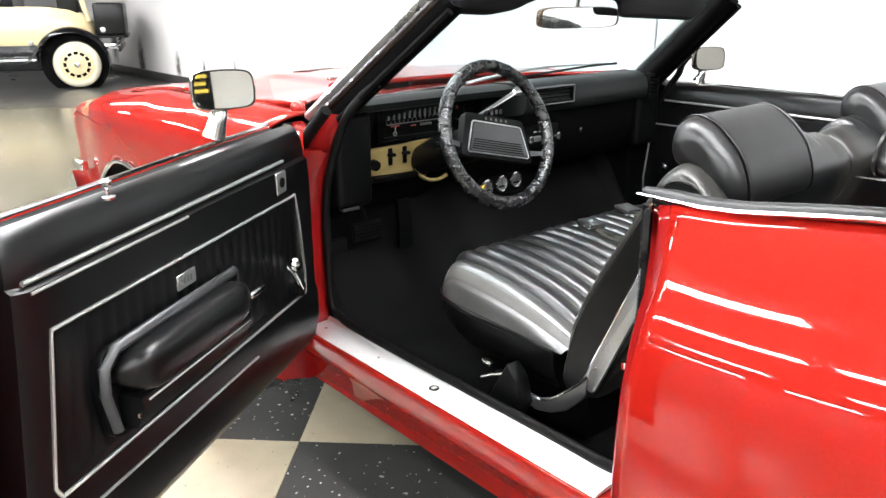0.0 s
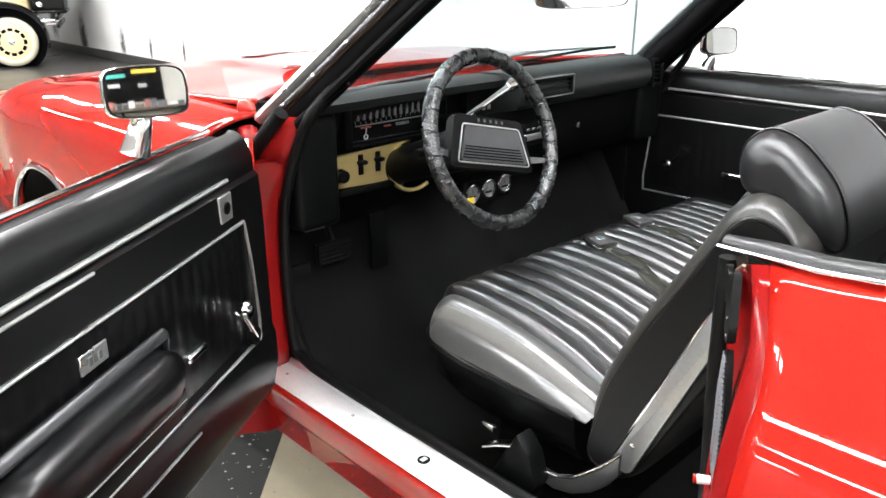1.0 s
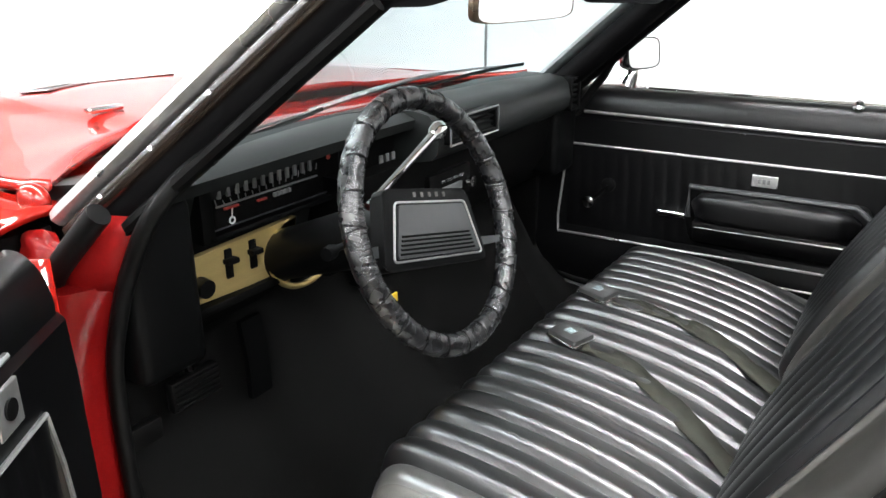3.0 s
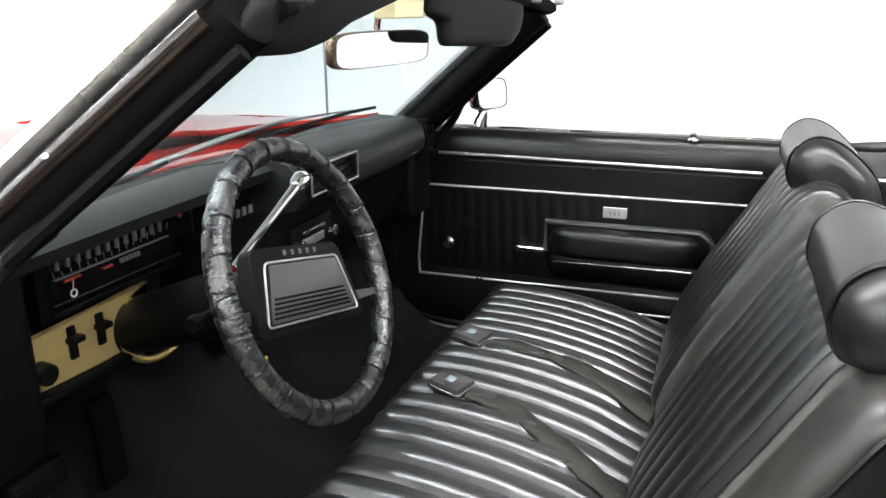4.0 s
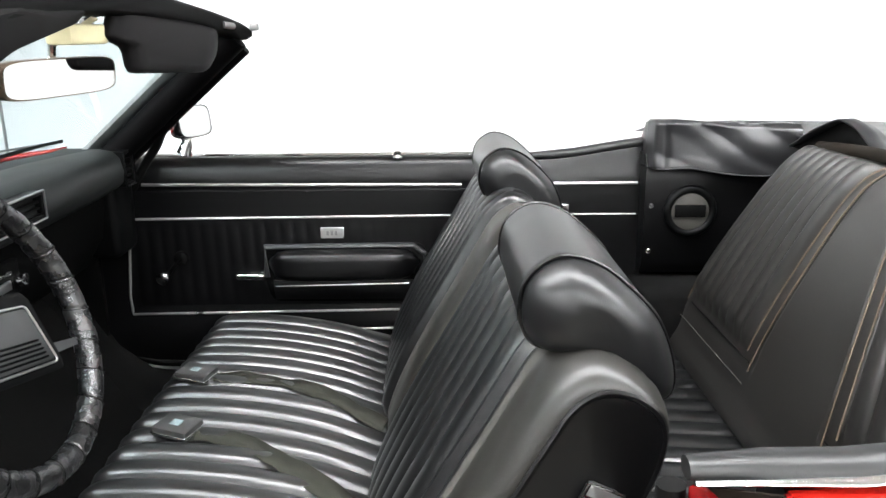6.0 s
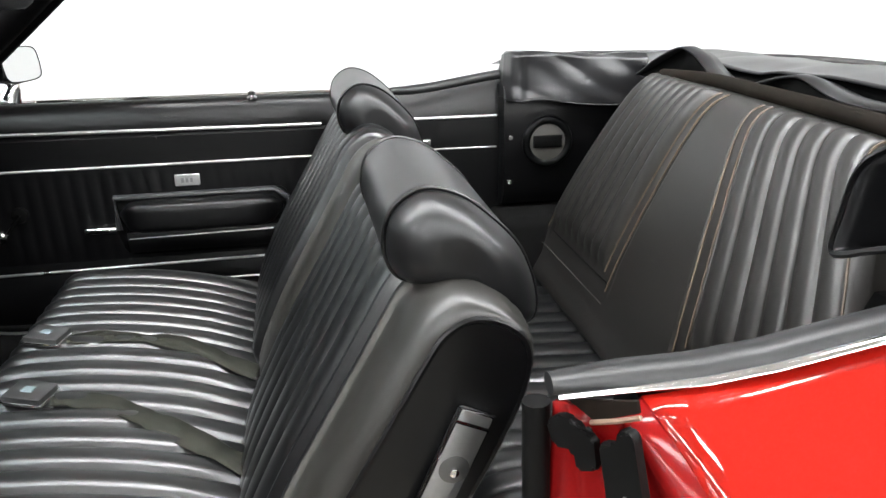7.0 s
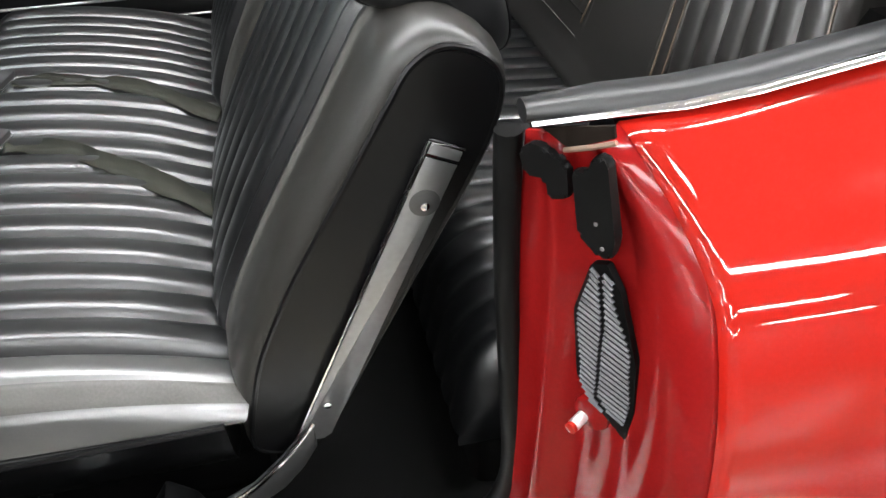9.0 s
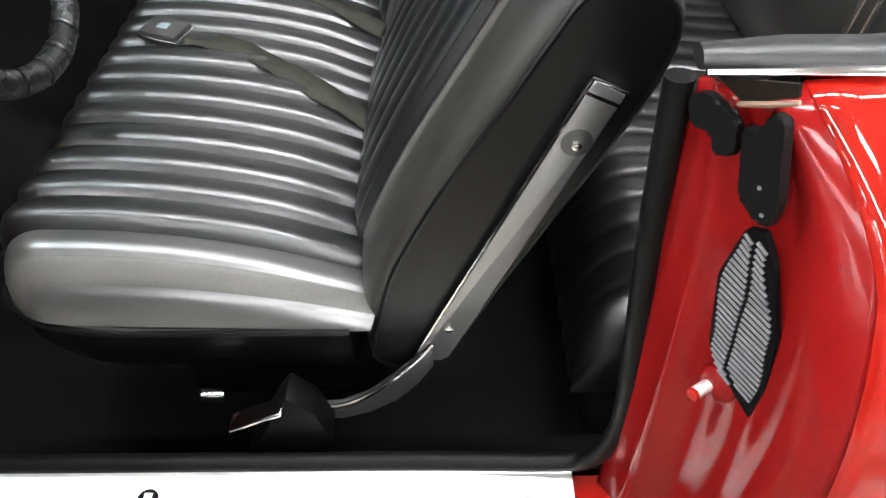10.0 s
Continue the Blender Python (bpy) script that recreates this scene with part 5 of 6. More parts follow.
# bright hinge bracket on each end
for x, s in ((-0.621, -1), (0.596, 1)):
    bracket = [Vector((x, y, z)) for y, z in ((-0.496, 0.876), (-0.530, 0.860), (-0.362, 0.474), (-0.319, 0.470))]
    br = part("hinge_bracket", plate(rounded(bracket, 0.006, 3), (s, 0, 0), 0.010, 0.003), STEEL, seat, "satin metal seat hinge bracket")
    part("bracket_edge", tube([Vector((x + s * 0.009, y, z)) for y, z in ((-0.320, 0.474), (-0.496, 0.876), (-0.530, 0.861))], 0.0022, 6), CHROME, br, "bright bracket edge")
    part("bracket_edge", tube([Vector((x + s * 0.009, y, z)) for y, z in ((-0.491, 0.862), (-0.524, 0.847))], 0.0022, 6), CHROME, br)
    arm = [(-0.345, 0.485, 0.022), (-0.325, 0.458, 0.024), (-0.298, 0.432, 0.024), (-0.262, 0.408, 0.018), (-0.225, 0.398, 0.014), (-0.185, 0.408, 0.010), (-0.150, 0.424, 0.006)]
    part("hinge_arm", loft([[Vector((x + dx + s * 0.006 * k, y, z + dz)) for dx, dz in ((0, -w), (s * 0.012, -w), (s * 0.015, 0), (s * 0.012, w), (0, w))] for k, (y, z, w) in enumerate(arm)]), DARK_STEEL, seat, "curved satin metal hinge arm with a bright edge", bevel=0.002, smooth=60)
    part("hinge_arm_edge", tube(smooth_line([(x + s * (0.011 + 0.006 * k), y, z + w) for k, (y, z, w) in enumerate(arm)], 5), 0.0035, 8), CHROME, seat, "bright edge of the hinge arm")
    part("bracket_dimple", disc((x + s * 0.0085, -0.489, 0.806), (s, 0, 0), 0.016, 0.0018, 24), DARK_STEEL, br)
    for y, z in ((-0.489, 0.803), (-0.365, 0.534)):
        part("screw", disc((x + s * 0.010, y, z), (s, 0, 0), 0.005, 0.003, 12), CHROME, br)
# recliner cover by the sill
cover = [Vector((-0.705, y, z)) for y, z in ((-0.171, 0.496), (-0.152, 0.458), (-0.105, 0.372), (-0.112, 0.358), (-0.190, 0.352), (-0.220, 0.405), (-0.203, 0.462))]
part("seat_release_cover", plate(cover, (1, 0, 0), 0.045, 0.007), PAD, seat, "black plastic seat release cover")
part("seat_release_lever", loft([[Vector((-0.712, y, z)), Vector((-0.685, y, z)), Vector((-0.685, y, z + 0.007)), Vector((-0.712, y, z + 0.007))] for y, z in ((-0.165, 0.468), (-0.13, 0.452), (-0.095, 0.432))]), CHROME, seat, "bright seat release lever", bevel=0.002)

# head restraints
HEAD = [(-0.436, 1.018), (-0.445, 1.050), (-0.476, 1.071), (-0.515, 1.063), (-0.553, 1.034), (-0.583, 0.999), (-0.601, 0.950), (-0.600, 0.917), (-0.580, 0.911), (-0.561, 0.933), (-0.533, 0.959), (-0.490, 0.967), (-0.455, 0.974), (-0.440, 0.992)]


def headrest(xc):
    prof = smooth_line([(0, y, z) for y, z in HEAD], 4, closed=True)
    spine = Vector((0, -0.515, 1.010))
    loops = []
    W, R = 0.172, 0.062
    for x in end_samples(-W, W, R, 0.02):
        d = W - abs(x)
        k = math.sqrt(max(0, 1 - max(0, 1 - d / R) ** 2.0)) if d < R else 1.0
        seam = 0.006 * math.exp(-((d - 0.048) / 0.0025) ** 2)
        loop = []
        for p in prof:
            out = p - spine
            loop.append(spine + out * (0.30 + 0.70 * k) * (1 - seam / out.length) + Vector((xc + x, 0, 0)))
        loops.append(loop)
    h = part("headrest", loft(loops), HEAD_VINYL, seat, "stuffed black vinyl headrest", smooth=70)
    for sx in (-1, 1):
        part("headrest_piping", tube([spine + (p - spine) * 0.985 + Vector((xc + sx * (W - 0.048), 0, 0)) for p in prof], 0.0026, 6, closed=True), BLACK_VINYL, h)
    for px in (-0.05, 0.05):
        part("headrest_post", tube([(xc + px, -0.50, 0.93), (xc + px, -0.51, 1.0)], 0.006, 10), CHROME, h, "chrome headrest post")


headrest(-0.405)
headrest(0.335)

# seat belts lying on the cushion
def belt(x, y, turn, tail):
    b = thing("seat_belt", "olive-black lap belt with a square metal buckle, on the seat", "seat belt", group="lap belts on the front seat")
    def top(xx, yy):
        return top_z(xx, yy) + 0.0145
    z = top(x, y)
    m = Matrix.Translation((x, y, z)) @ Matrix.Rotation(radians(turn), 4, "Z") @ Matrix.Rotation(radians(5), 4, "X")
    part("buckle", rbox((-0.028, -0.032, 0.0), (0.028, 0.032, 0.018), 0.004, 2, m), DARK_STEEL, b, "satin metal buckle")
    part("buckle_rim", rbox((-0.030, -0.034, 0.004), (0.030, 0.034, 0.009), 0.003, 2, m), CHROME, b)
    part("buckle_window", rbox((-0.010, -0.008, 0.0175), (0.008, 0.010, 0.019), 0.001, 1, m), BLUE_MARK, b, "pale blue square on the buckle")
    pts = smooth_line([m @ Vector((0, -0.034, 0.006))] + [Vector((px, py, top(px, py) + dz * 0.40)) for px, py, dz in tail], 8)
    bm = bmesh.new()
    rows = []
    for i, p in enumerate(pts):
        t = (pts[min(i + 1, len(pts) - 1)] - pts[max(i - 1, 0)]).normalized()
        sdir = t.cross(Vector((0, 0, 1))).normalized()
        w = 0.0215
        roll = 0.28 * math.sin(i * 0.30 + x * 7) + 0.10 * math.sin(i * 0.83)
        off = sdir * math.cos(roll) * w + Vector((0, 0, math.sin(roll) * w * 0.5))
        rows.append([bm.verts.new(p - off), bm.verts.new(p + Vector((0, 0, 0.001 * math.sin(i * 0.9)))), bm.verts.new(p + off)])
    for a, c in zip(rows, rows[1:]):
        bm.faces.new((a[0], a[1], c[1], c[0]))
        bm.faces.new((a[1], a[2], c[2], c[1]))
    part("webbing", bm, WEBBING, b, "olive-black woven webbing", smooth=60, solid=0.0015)
    return b


belt(-0.100, 0.085, -16, [(-0.110, 0.030, 0.004), (-0.122, -0.015, 0.012), (-0.140, -0.062, 0.008), (-0.168, -0.105, 0.014), (-0.200, -0.155, 0.016), (-0.235, -0.215, 0.014), (-0.262, -0.262, 0.010)])
belt(0.118, 0.118, -14, [(0.116, 0.062, 0.004), (0.116, 0.012, 0.010), (0.116, -0.050, 0.008), (0.108, -0.095, 0.012), (0.090, -0.150, 0.014), (0.060, -0.200, 0.014), (0.04, -0.255, 0.010)])

# ---- rear seat ----
rear = thing("rear_bench_seat", "worn black vinyl pleated rear bench seat", "seat")
rear.parent = car
RB = [(-0.955, 0.50), (-0.968, 0.58), (-0.986, 0.66), (-1.015, 0.76), (-1.052, 0.87), (-1.085, 0.96), (-1.116, 1.022), (-1.155, 1.048), (-1.21, 1.04), (-1.25, 0.97), (-1.25, 0.6), (-1.18, 0.48)]


def fan(x, z):
    """Narrows the seat back towards its top, between the wells of the folded roof."""
    k = min(1, max(0, (z - 0.62) / 0.42)) ** 1.25
    return math.copysign(max(0, abs(x) - k * min(abs(x), 0.055 + 0.26 * abs(x))), x)


def rear_back():
    prof = smooth_line([(0, y, z) for y, z in RB], 5, closed=True)
    n = len(prof)
    cen = sum(prof, Vector()) / n
    nor = []
    for i in range(n):
        t = prof[(i + 1) % n] - prof[i - 1]
        q = Vector((0, -t.z, t.y)).normalized()
        nor.append(q if q.dot(prof[i] - cen) > 0 else -q)

    def at(x, i, k):
        p = prof[i]
        return p + nor[i] * k + Vector((fan(x, p.z), 0, 0))
    loops = []
    for x in end_samples(-0.565, 0.565, 0.016, 0.0437 / 8):
        d = 0.565 - abs(x)
        e = 0.03 * (1 - math.sqrt(max(0, 1 - max(0, 1 - d / 0.016) ** 2)))
        loop = []
        for i, p in enumerate(prof):
            front = min(1, max(0, (i - 10) / 2)) * min(1, max(0, (36 - i) / 3))
            pl = pleat(abs(x) - 0.20, 0.0437 if x > 0 else 0.0583, 0.014 if x > 0 else 0.011) * front if 0.20 < abs(x) < 0.5496 else 0
            dip = 0.006 * (math.exp(-((abs(x) - 0.192) / 0.004) ** 2) + 0.8 * math.exp(-((abs(x) - 0.148) / 0.003) ** 2)) * front
            sill = 0.006 * math.exp(-((i - 9.5) / 0.8) ** 2) * (0.14 < abs(x) < 0.53)
            loop.append(at(x, i, pl - dip - e - sill))
        loops.append(loop)
    back = part("rear_back", loft(loops), REAR_VINYL, rear, "pleated grey-black rear seat back", smooth=70)
    for s in (-1, 1):
        for x, first in ((0.152, 8), (0.186, 10), (0.553, 9)):
            part("tan_stitching", tube([at(s * x, i, 0.001) for i in range(first, 36)], 0.0020, 5), TAN_STITCH, back, "worn tan stitching")
        part("lower_seam", tube([at(s * (0.16 + 0.04 * k), 9, 0.002) for k in range(10)], 0.0022, 5), BLACK_VINYL, back)
        part("lower_seam", tube([at(s * (0.16 + 0.04 * k), 6, 0.001) for k in range(11)], 0.0016, 5), BAND_VINYL, back)


rear_back()
def rear_cush(u, v):
    x = -0.60 + 1.2 * u
    y = -0.98 + 0.44 * v
    f = max(0.0, 1 - max(0, (v - 0.7) / 0.3) ** 2.2) ** 0.5
    d = 0.60 - abs(x)
    e = math.sqrt(max(0, 1 - max(0, 1 - d / 0.08) ** 2)) if d < 0.08 else 1
    return Vector((x, y + pleat(x, PITCH, 0.006) * (v > 0.8), 0.36 + (0.14 + 0.03 * v) * f * e + pleat(x, PITCH, 0.009) * f * e))
part("rear_cushion", grid(rear_cush, 216, 22), PLEAT_VINYL, rear, "pleated black vinyl rear cushion", smooth=70)
part("rear_base", rbox((-0.60, -0.99, 0.22), (0.60, -0.56, 0.37), 0.02), CARPET, rear)

# quarter trims beside the rear seat
for s in (-1, 1):
    qt = part("quarter_trim", loft([[Vector((s * x, y, z)) for x, z in ((0.780, belt_z(y) - 0.010), (0.765, belt_z(y) - 0.004), (0.748, belt_z(y) - 0.006), (0.738, belt_z(y) - 0.022), (0.722, 0.92), (0.72, 0.90), (0.712, 0.82), (0.712, 0.68), (0.712, 0.40), (0.735, 0.40))] for y in (-0.608, -0.63, -0.66, -0.70, -0.75, -0.82, -0.89, -0.95)]), BLACK_VINYL, car, "black vinyl quarter trim panel", smooth=50)
    for z in (0.905, 0.822):
        part("trim_strip", tube([(s * 0.715, y, z) for y in (-0.54, -0.88)], 0.004, 6), SILVER_TRIM, qt)
    sp = part("speaker_panel", loft([[Vector((s * x, y, z)) for x, z in ((0.755, 0.985), (0.68, 0.985), (0.665, 0.95), (0.66, 0.70), (0.68, 0.67), (0.755, 0.66))] for y in (-0.888, -0.90, -1.15, -1.25)]), BLACK_VINYL if s > 0 else FLAT_BLACK, car, "black vinyl speaker panel", smooth=40)
    part("speaker_ring", ring((s * 0.66, -1.005, 0.84), (1, 0, 0), 0.058, 0.011, 40, 10), PAD, sp, "round black speaker surround")
    part("speaker_grille", disc((s * 0.668, -1.005, 0.84), (-s, 0, 0), 0.052, 0.012, 36), surface("grey_speaker_mesh", (0.036, 0.034, 0.030), 0.5, grain=900, vary=0.3, bump=0.1), sp, "grey speaker mesh")
    part("speaker_bar", rbox((s * 0.655 - 0.004, -1.045, 0.825), (s * 0.655 + 0.004, -0.965, 0.858), 0.003), FLAT_BLACK, sp)
    for z in (0.855, 0.735):
        part("snap_button", disc((s * 0.664, -0.905, z), (-s, 0, 0), 0.007, 0.006, 14), CHROME, sp, "chrome snap button")
    part("wheelhouse", rbox((s * 0.66 - 0.09, -1.2, 0.22), (s * 0.66 + 0.09, -0.86, 0.66), 0.03, 3), CARPET, car)
    part("belt_clip", rbox((s * 0.70 - 0.008, -0.70, 0.83), (s * 0.70 + 0.008, -0.66, 0.855), 0.004), CHROME, car)
part("rear_bulkhead", rbox((-0.80, -1.62, 0.30), (0.80, -1.58, 1.0), 0.01), FLAT_BLACK, car)

# folded top under its vinyl boot
def boot_fn(u, v):
    a = (u - 0.5) * math.pi * 1.10
    x = max(-0.785, min(0.785, 0.84 * math.sin(a)))
    y_in = -1.235 - 0.02 * math.cos(a) + 0.36 * max(0, abs(u - 0.5) * 2 - 0.72) / 0.28
    y_out = -1.66 + 0.55 * max(0, abs(u - 0.5) * 2 - 0.6) / 0.4
    y = y_in + (y_out - y_in) * v
    edge = lerp([(-0.8, 1.06), (-0.35, 1.092), (-0.1, 1.098), (0.05, 1.088), (0.15, 1.076), (0.35, 1.076), (0.5, 1.04), (0.8, 1.03)], x)
    crest = lerp([(-0.8, 1.06), (-0.3, 1.095), (0.02, 1.089), (0.30, 1.074), (0.52, 1.066), (0.8, 1.056)], x)
    z = lerp([(0.0, edge), (0.3, 0.5 * (edge + crest) + 0.008), (0.62, crest), (0.8, crest - 0.015), (1.0, 1.0)], v)
    z += 0.004 * noise.noise(Vector((x * 5, y * 6, 1.3))) + 0.002 * noise.noise(Vector((x * 20, y * 8, 4)))
    return Vector((x, y, z))
boot = part("top_boot", grid(boot_fn, 90, 24), surface("black_vinyl_boot", (0.010, 0.010, 0.0108), 0.33, grain=300, vary=0.2, bump=0.04, spec=0.7), car, "wrinkled black vinyl boot over the folded top", smooth=70, solid=0.004)
def flap(u, v):
    y = -0.884 - 0.38 * u
    prof = [(0.632, 0.952), (0.637, 0.985), (0.640, 1.03), (0.642, 1.066), (0.655, 1.076), (0.71, 1.070), (0.75, 1.052), (0.785, 1.02)]
    k = v * (len(prof) - 1)
    i = min(int(k), len(prof) - 2)
    x, z = (prof[i][j] + (prof[i + 1][j] - prof[i][j]) * (k - i) for j in (0, 1))
    w = 1.3 * noise.noise(Vector((y * 5 + v * 2.5, v * 1.6, 2.0))) + 0.7 - 1.6 * abs(noise.noise(Vector((y * 8 - v * 4, v * 1.6, 5.0))))
    x += 0.0045 * w - 0.012 * math.exp(-((u - 0.09) / 0.04) ** 2) * (v < 0.6)
    z += 0.0025 * w - 0.016 * u + 0.010 * math.sin(u * 7.0) * (1 - v) * 0.6
    if u < 0.04:
        x, y = x + (0.715 - x) * (1 - u / 0.04) * 0.9, y - 0.012 * (1 - u / 0.04) * v
        z -= 0.02 * (1 - u / 0.04) * v
    return Vector((x, y, z))


# added black sheet stands for the shade below the front edge
part("boot_shade_sheet", loft([[boot_fn(k / 60, 0.02) - Vector((0, 0.012, 0.004)), boot_fn(k / 60, 0.02) - Vector((0, 0.012, 0.12))] for k in range(6, 55)], closed=False), FLAT_BLACK, boot, "added black sheet for the shade under the boot's front edge", solid=0.003)
part("boot_hem", tube([flap(k / 40, 0.0) for k in range(41)], 0.003, 6), BLACK_VINYL, boot)
part("boot_flap", grid(flap, 90, 44), bpy.data.materials["black_vinyl_boot"], boot, "drooping wrinkled end of the boot", smooth=70, solid=0.004)
# the other end hangs open like a mouth
MOUTH = smooth_line([(-0.603, 0, 1.000), (-0.612, 0, 1.05), (-0.638, 0, 1.105), (-0.70, 0, 1.130), (-0.755, 0, 1.115), (-0.785, 0, 1.085), (-0.775, 0, 1.062), (-0.729, 0, 1.052), (-0.66, 0, 1.018)], 5, closed=True)
mouth = []
for k in range(22):
    y = -0.895 - 0.018 * k
    shrink = 1 - 0.012 * k
    loop = []
    for i, p in enumerate(MOUTH):
        w = noise.noise(Vector((p.x * 16, y * 12, p.z * 16)))
        loop.append(Vector((-0.72 + (p.x + 0.72) * shrink + 0.006 * w, y + 0.05 * (p.z - 1.0) * (k < 3), 1.065 + (p.z - 1.065) * shrink + 0.006 * w - 0.0012 * k)))
    mouth.append(loop)
part("boot_flap", loft(mouth, caps=False), bpy.data.materials["black_vinyl_boot"], boot, "open drooping end of the boot", smooth=70, solid=0.004)
part("boot_hem", tube(mouth[0], 0.004, 6, closed=True), BLACK_VINYL, boot)
# added black sheet closes the mouth and stands for its shaded inside
part("boot_shade_sheet", loft([mouth[9], [Vector((-0.72, mouth[9][0].y, 1.06))] * len(MOUTH)], caps=False), BLACK_VINYL, boot)
BOW = surface("brown_padded_bow", (0.0085, 0.0066, 0.0048), 0.7, vary=0.4, patch=14, spec=0.1)
part("top_bow", tube(smooth_line([(0.34, -1.16, 1.048), (0.18, -1.185, 1.058), (-0.02, -1.185, 1.060), (-0.22, -1.18, 1.062), (-0.40, -1.165, 1.062), (-0.52, -1.13, 1.058)], 6), 0.015, 12), BOW, boot, "worn brown padded roof bow")
def fold(profile, y0, y1, label):
    """A standing fold of the boot's front edge: a bent sheet, open towards the seat, with an added black sheet for the
    shade inside.
    """
    line = smooth_line([(x, 0, z) for x, z in profile], 4)
    sheet = [[Vector((p.x, y0 + 0.010 * math.sin(p.x * 19), p.z)), Vector((p.x - 0.004, (y0 + y1) / 2, p.z + 0.002)), Vector((p.x - 0.010, y1, p.z - 0.010))] for p in line]
    f = part("boot_fold", loft(sheet, closed=False), bpy.data.materials["black_vinyl_boot"], boot, label, smooth=60, solid=0.004)
    part("fold_shade_sheet", loft([[Vector((p.x, y0 - 0.018, p.z - 0.005)), Vector((p.x, y0 - 0.018, 1.02))] for p in line], closed=False), FLAT_BLACK, f, solid=0.002)


fold([(0.56, 1.024), (0.50, 1.044), (0.418, 1.077), (0.360, 1.100), (0.328, 1.110), (0.300, 1.106), (0.270, 1.097), (0.235, 1.080), (0.19, 1.066), (0.147, 1.060), (0.10, 1.058)], -1.185, -1.245, "peaked fold of the boot's front edge")
fold([(0.07, 1.064), (0.03, 1.074), (-0.009, 1.087), (-0.05, 1.097), (-0.085, 1.097), (-0.122, 1.090), (-0.174, 1.083), (-0.236, 1.080), (-0.35, 1.080), (-0.50, 1.074)], -1.190, -1.260, "low fold of the boot's front edge")
def fold_fn(u, v):
    x = -0.60 + 1.16 * u
    a = 2 * math.pi * v
    k = 1 + 0.55 * noise.noise(Vector((x * 6, math.cos(a) * 1.3, math.sin(a) * 1.3)))
    return Vector((x, -1.285 + 0.045 * k * math.cos(a), 1.040 + 0.006 * math.sin(x * 5 + 1) + 0.022 * k * math.sin(a)))


part("folded_fabric", grid(fold_fn, 80, 20, wrap=True), FLAT_BLACK, boot, "black fabric folds of the lowered top", smooth=70)
part("parcel_shelf", rbox((-0.80, -1.60, 0.93), (0.80, -1.27, 0.96), 0.01), FLAT_BLACK, car)

# rubber mat on the driver's floor
def mat_fn(u, v):
    x, y = -0.63 + 0.43 * u + 0.03 * v, 0.26 + 0.46 * v - 0.10 * u * v
    p = floor_fn((x + 0.73) / 1.46, (y + 1.0) / 1.75)
    return Vector((x, y, p.z + 0.008 + 0.002 * noise.noise(Vector((x * 9, y * 9, 0)))))
mat_thing = thing("floor_mat", "black carpet mat on the driver's floor", "floor mat")
part("mat", grid(mat_fn, 24, 24), surface("worn_black_mat", (0.020, 0.020, 0.0195), 0.9, grain=260, vary=0.6, bump=0.2, patch=6), mat_thing, solid=0.006)

# ---- the old cream car farther down the hall ----
old = thing("vintage_car", "cream and black vintage car with ivory-walled disc wheels", "car")
OM = Matrix.Translation((1.57, 10.75, 0)) @ Matrix.Rotation(radians(-22), 4, "Z")
# local: x along the car to its rear, y away from the viewer, z up, origin below the rear wheel


def old_part(name, bm, material, label="", parent=None, **k):
    bm.transform(OM)
    return part(name, bm, material, parent or old, label, **k)


def old_wheel(x, y):
    w = old_part("wheel", ring((x, y, 0.335), (0, 1, 0), 0.262, 0.062, 44, 12), IVORY, "ivory-walled wheel with a slotted cream disc")
    old_part("wheel_disc", disc((x, y + 0.02, 0.335), (0, -1, 0), 0.245, 0.075, 40), CREAM_PAINT, parent=w)
    old_part("hub_cap", disc((x, y - 0.05, 0.335), (0, -1, 0), 0.04, 0.03, 28), CHROME, "chrome hub cap", parent=w)
    for k in range(12):
        a = 2 * math.pi * k / 12
        old_part("disc_slot", rbox((-0.030, -0.004, -0.021), (0.030, 0.004, 0.021), 0.003, 1, Matrix.Translation((x + 0.160 * math.cos(a), y - 0.056, 0.335 + 0.160 * math.sin(a))) @ Matrix.Rotation(-a + math.pi / 2, 4, "Y")), FLAT_BLACK, parent=w)
    old_part("tread", ring((x, y + 0.01, 0.335), (0, 1, 0), 0.282, 0.052, 44, 8), RUBBER, parent=w)


for x in (0.055, -2.545):
    for y in (0.0, 1.35):
        old_wheel(x, y)
def old_fender(xc, y0):
    pts = [(xc + 0.49 * math.cos(a), 0.355 + 0.47 * math.sin(a)) for a in [radians(-12 + 172 * k / 20) for k in range(21)]]
    pts += [(xc - 0.58, 0.42)]
    return loft([[Vector((x, y0 + 0.30, z - 0.01)), Vector((x, y0 + 0.05, z + 0.03)), Vector((x, y0 - 0.08, z)), Vector((x, y0 - 0.10, z - 0.05)), Vector((x, y0 - 0.06, z - 0.02)), Vector((x, y0 + 0.28, z - 0.04))] for x, z in pts])
for y in (0.0,):
    old_part("fender", old_fender(0.0, y), BLACK_PAINT, "gloss black rear fender", smooth=60)
    old_part("fender", old_fender(-2.6, y), BLACK_PAINT, "gloss black front fender", smooth=60)
old_part("inner_fender", disc((0.02, 0.125, 0.36), (0, -1, 0), 0.455, 0.03, 40), FLAT_BLACK, "dark inner fender")
old_part("running_board", rbox((-2.1, -0.08, 0.40), (-0.45, 0.2, 0.46), 0.01), BLACK_PAINT, "black running board")
old_part("board_edge", rbox((-2.1, -0.09, 0.395), (-0.45, -0.075, 0.425), 0.004), CHROME)
old_part("chassis_apron", rbox((-2.3, 0.14, 0.25), (0.3, 1.2, 0.60), 0.02), BLACK_PAINT)
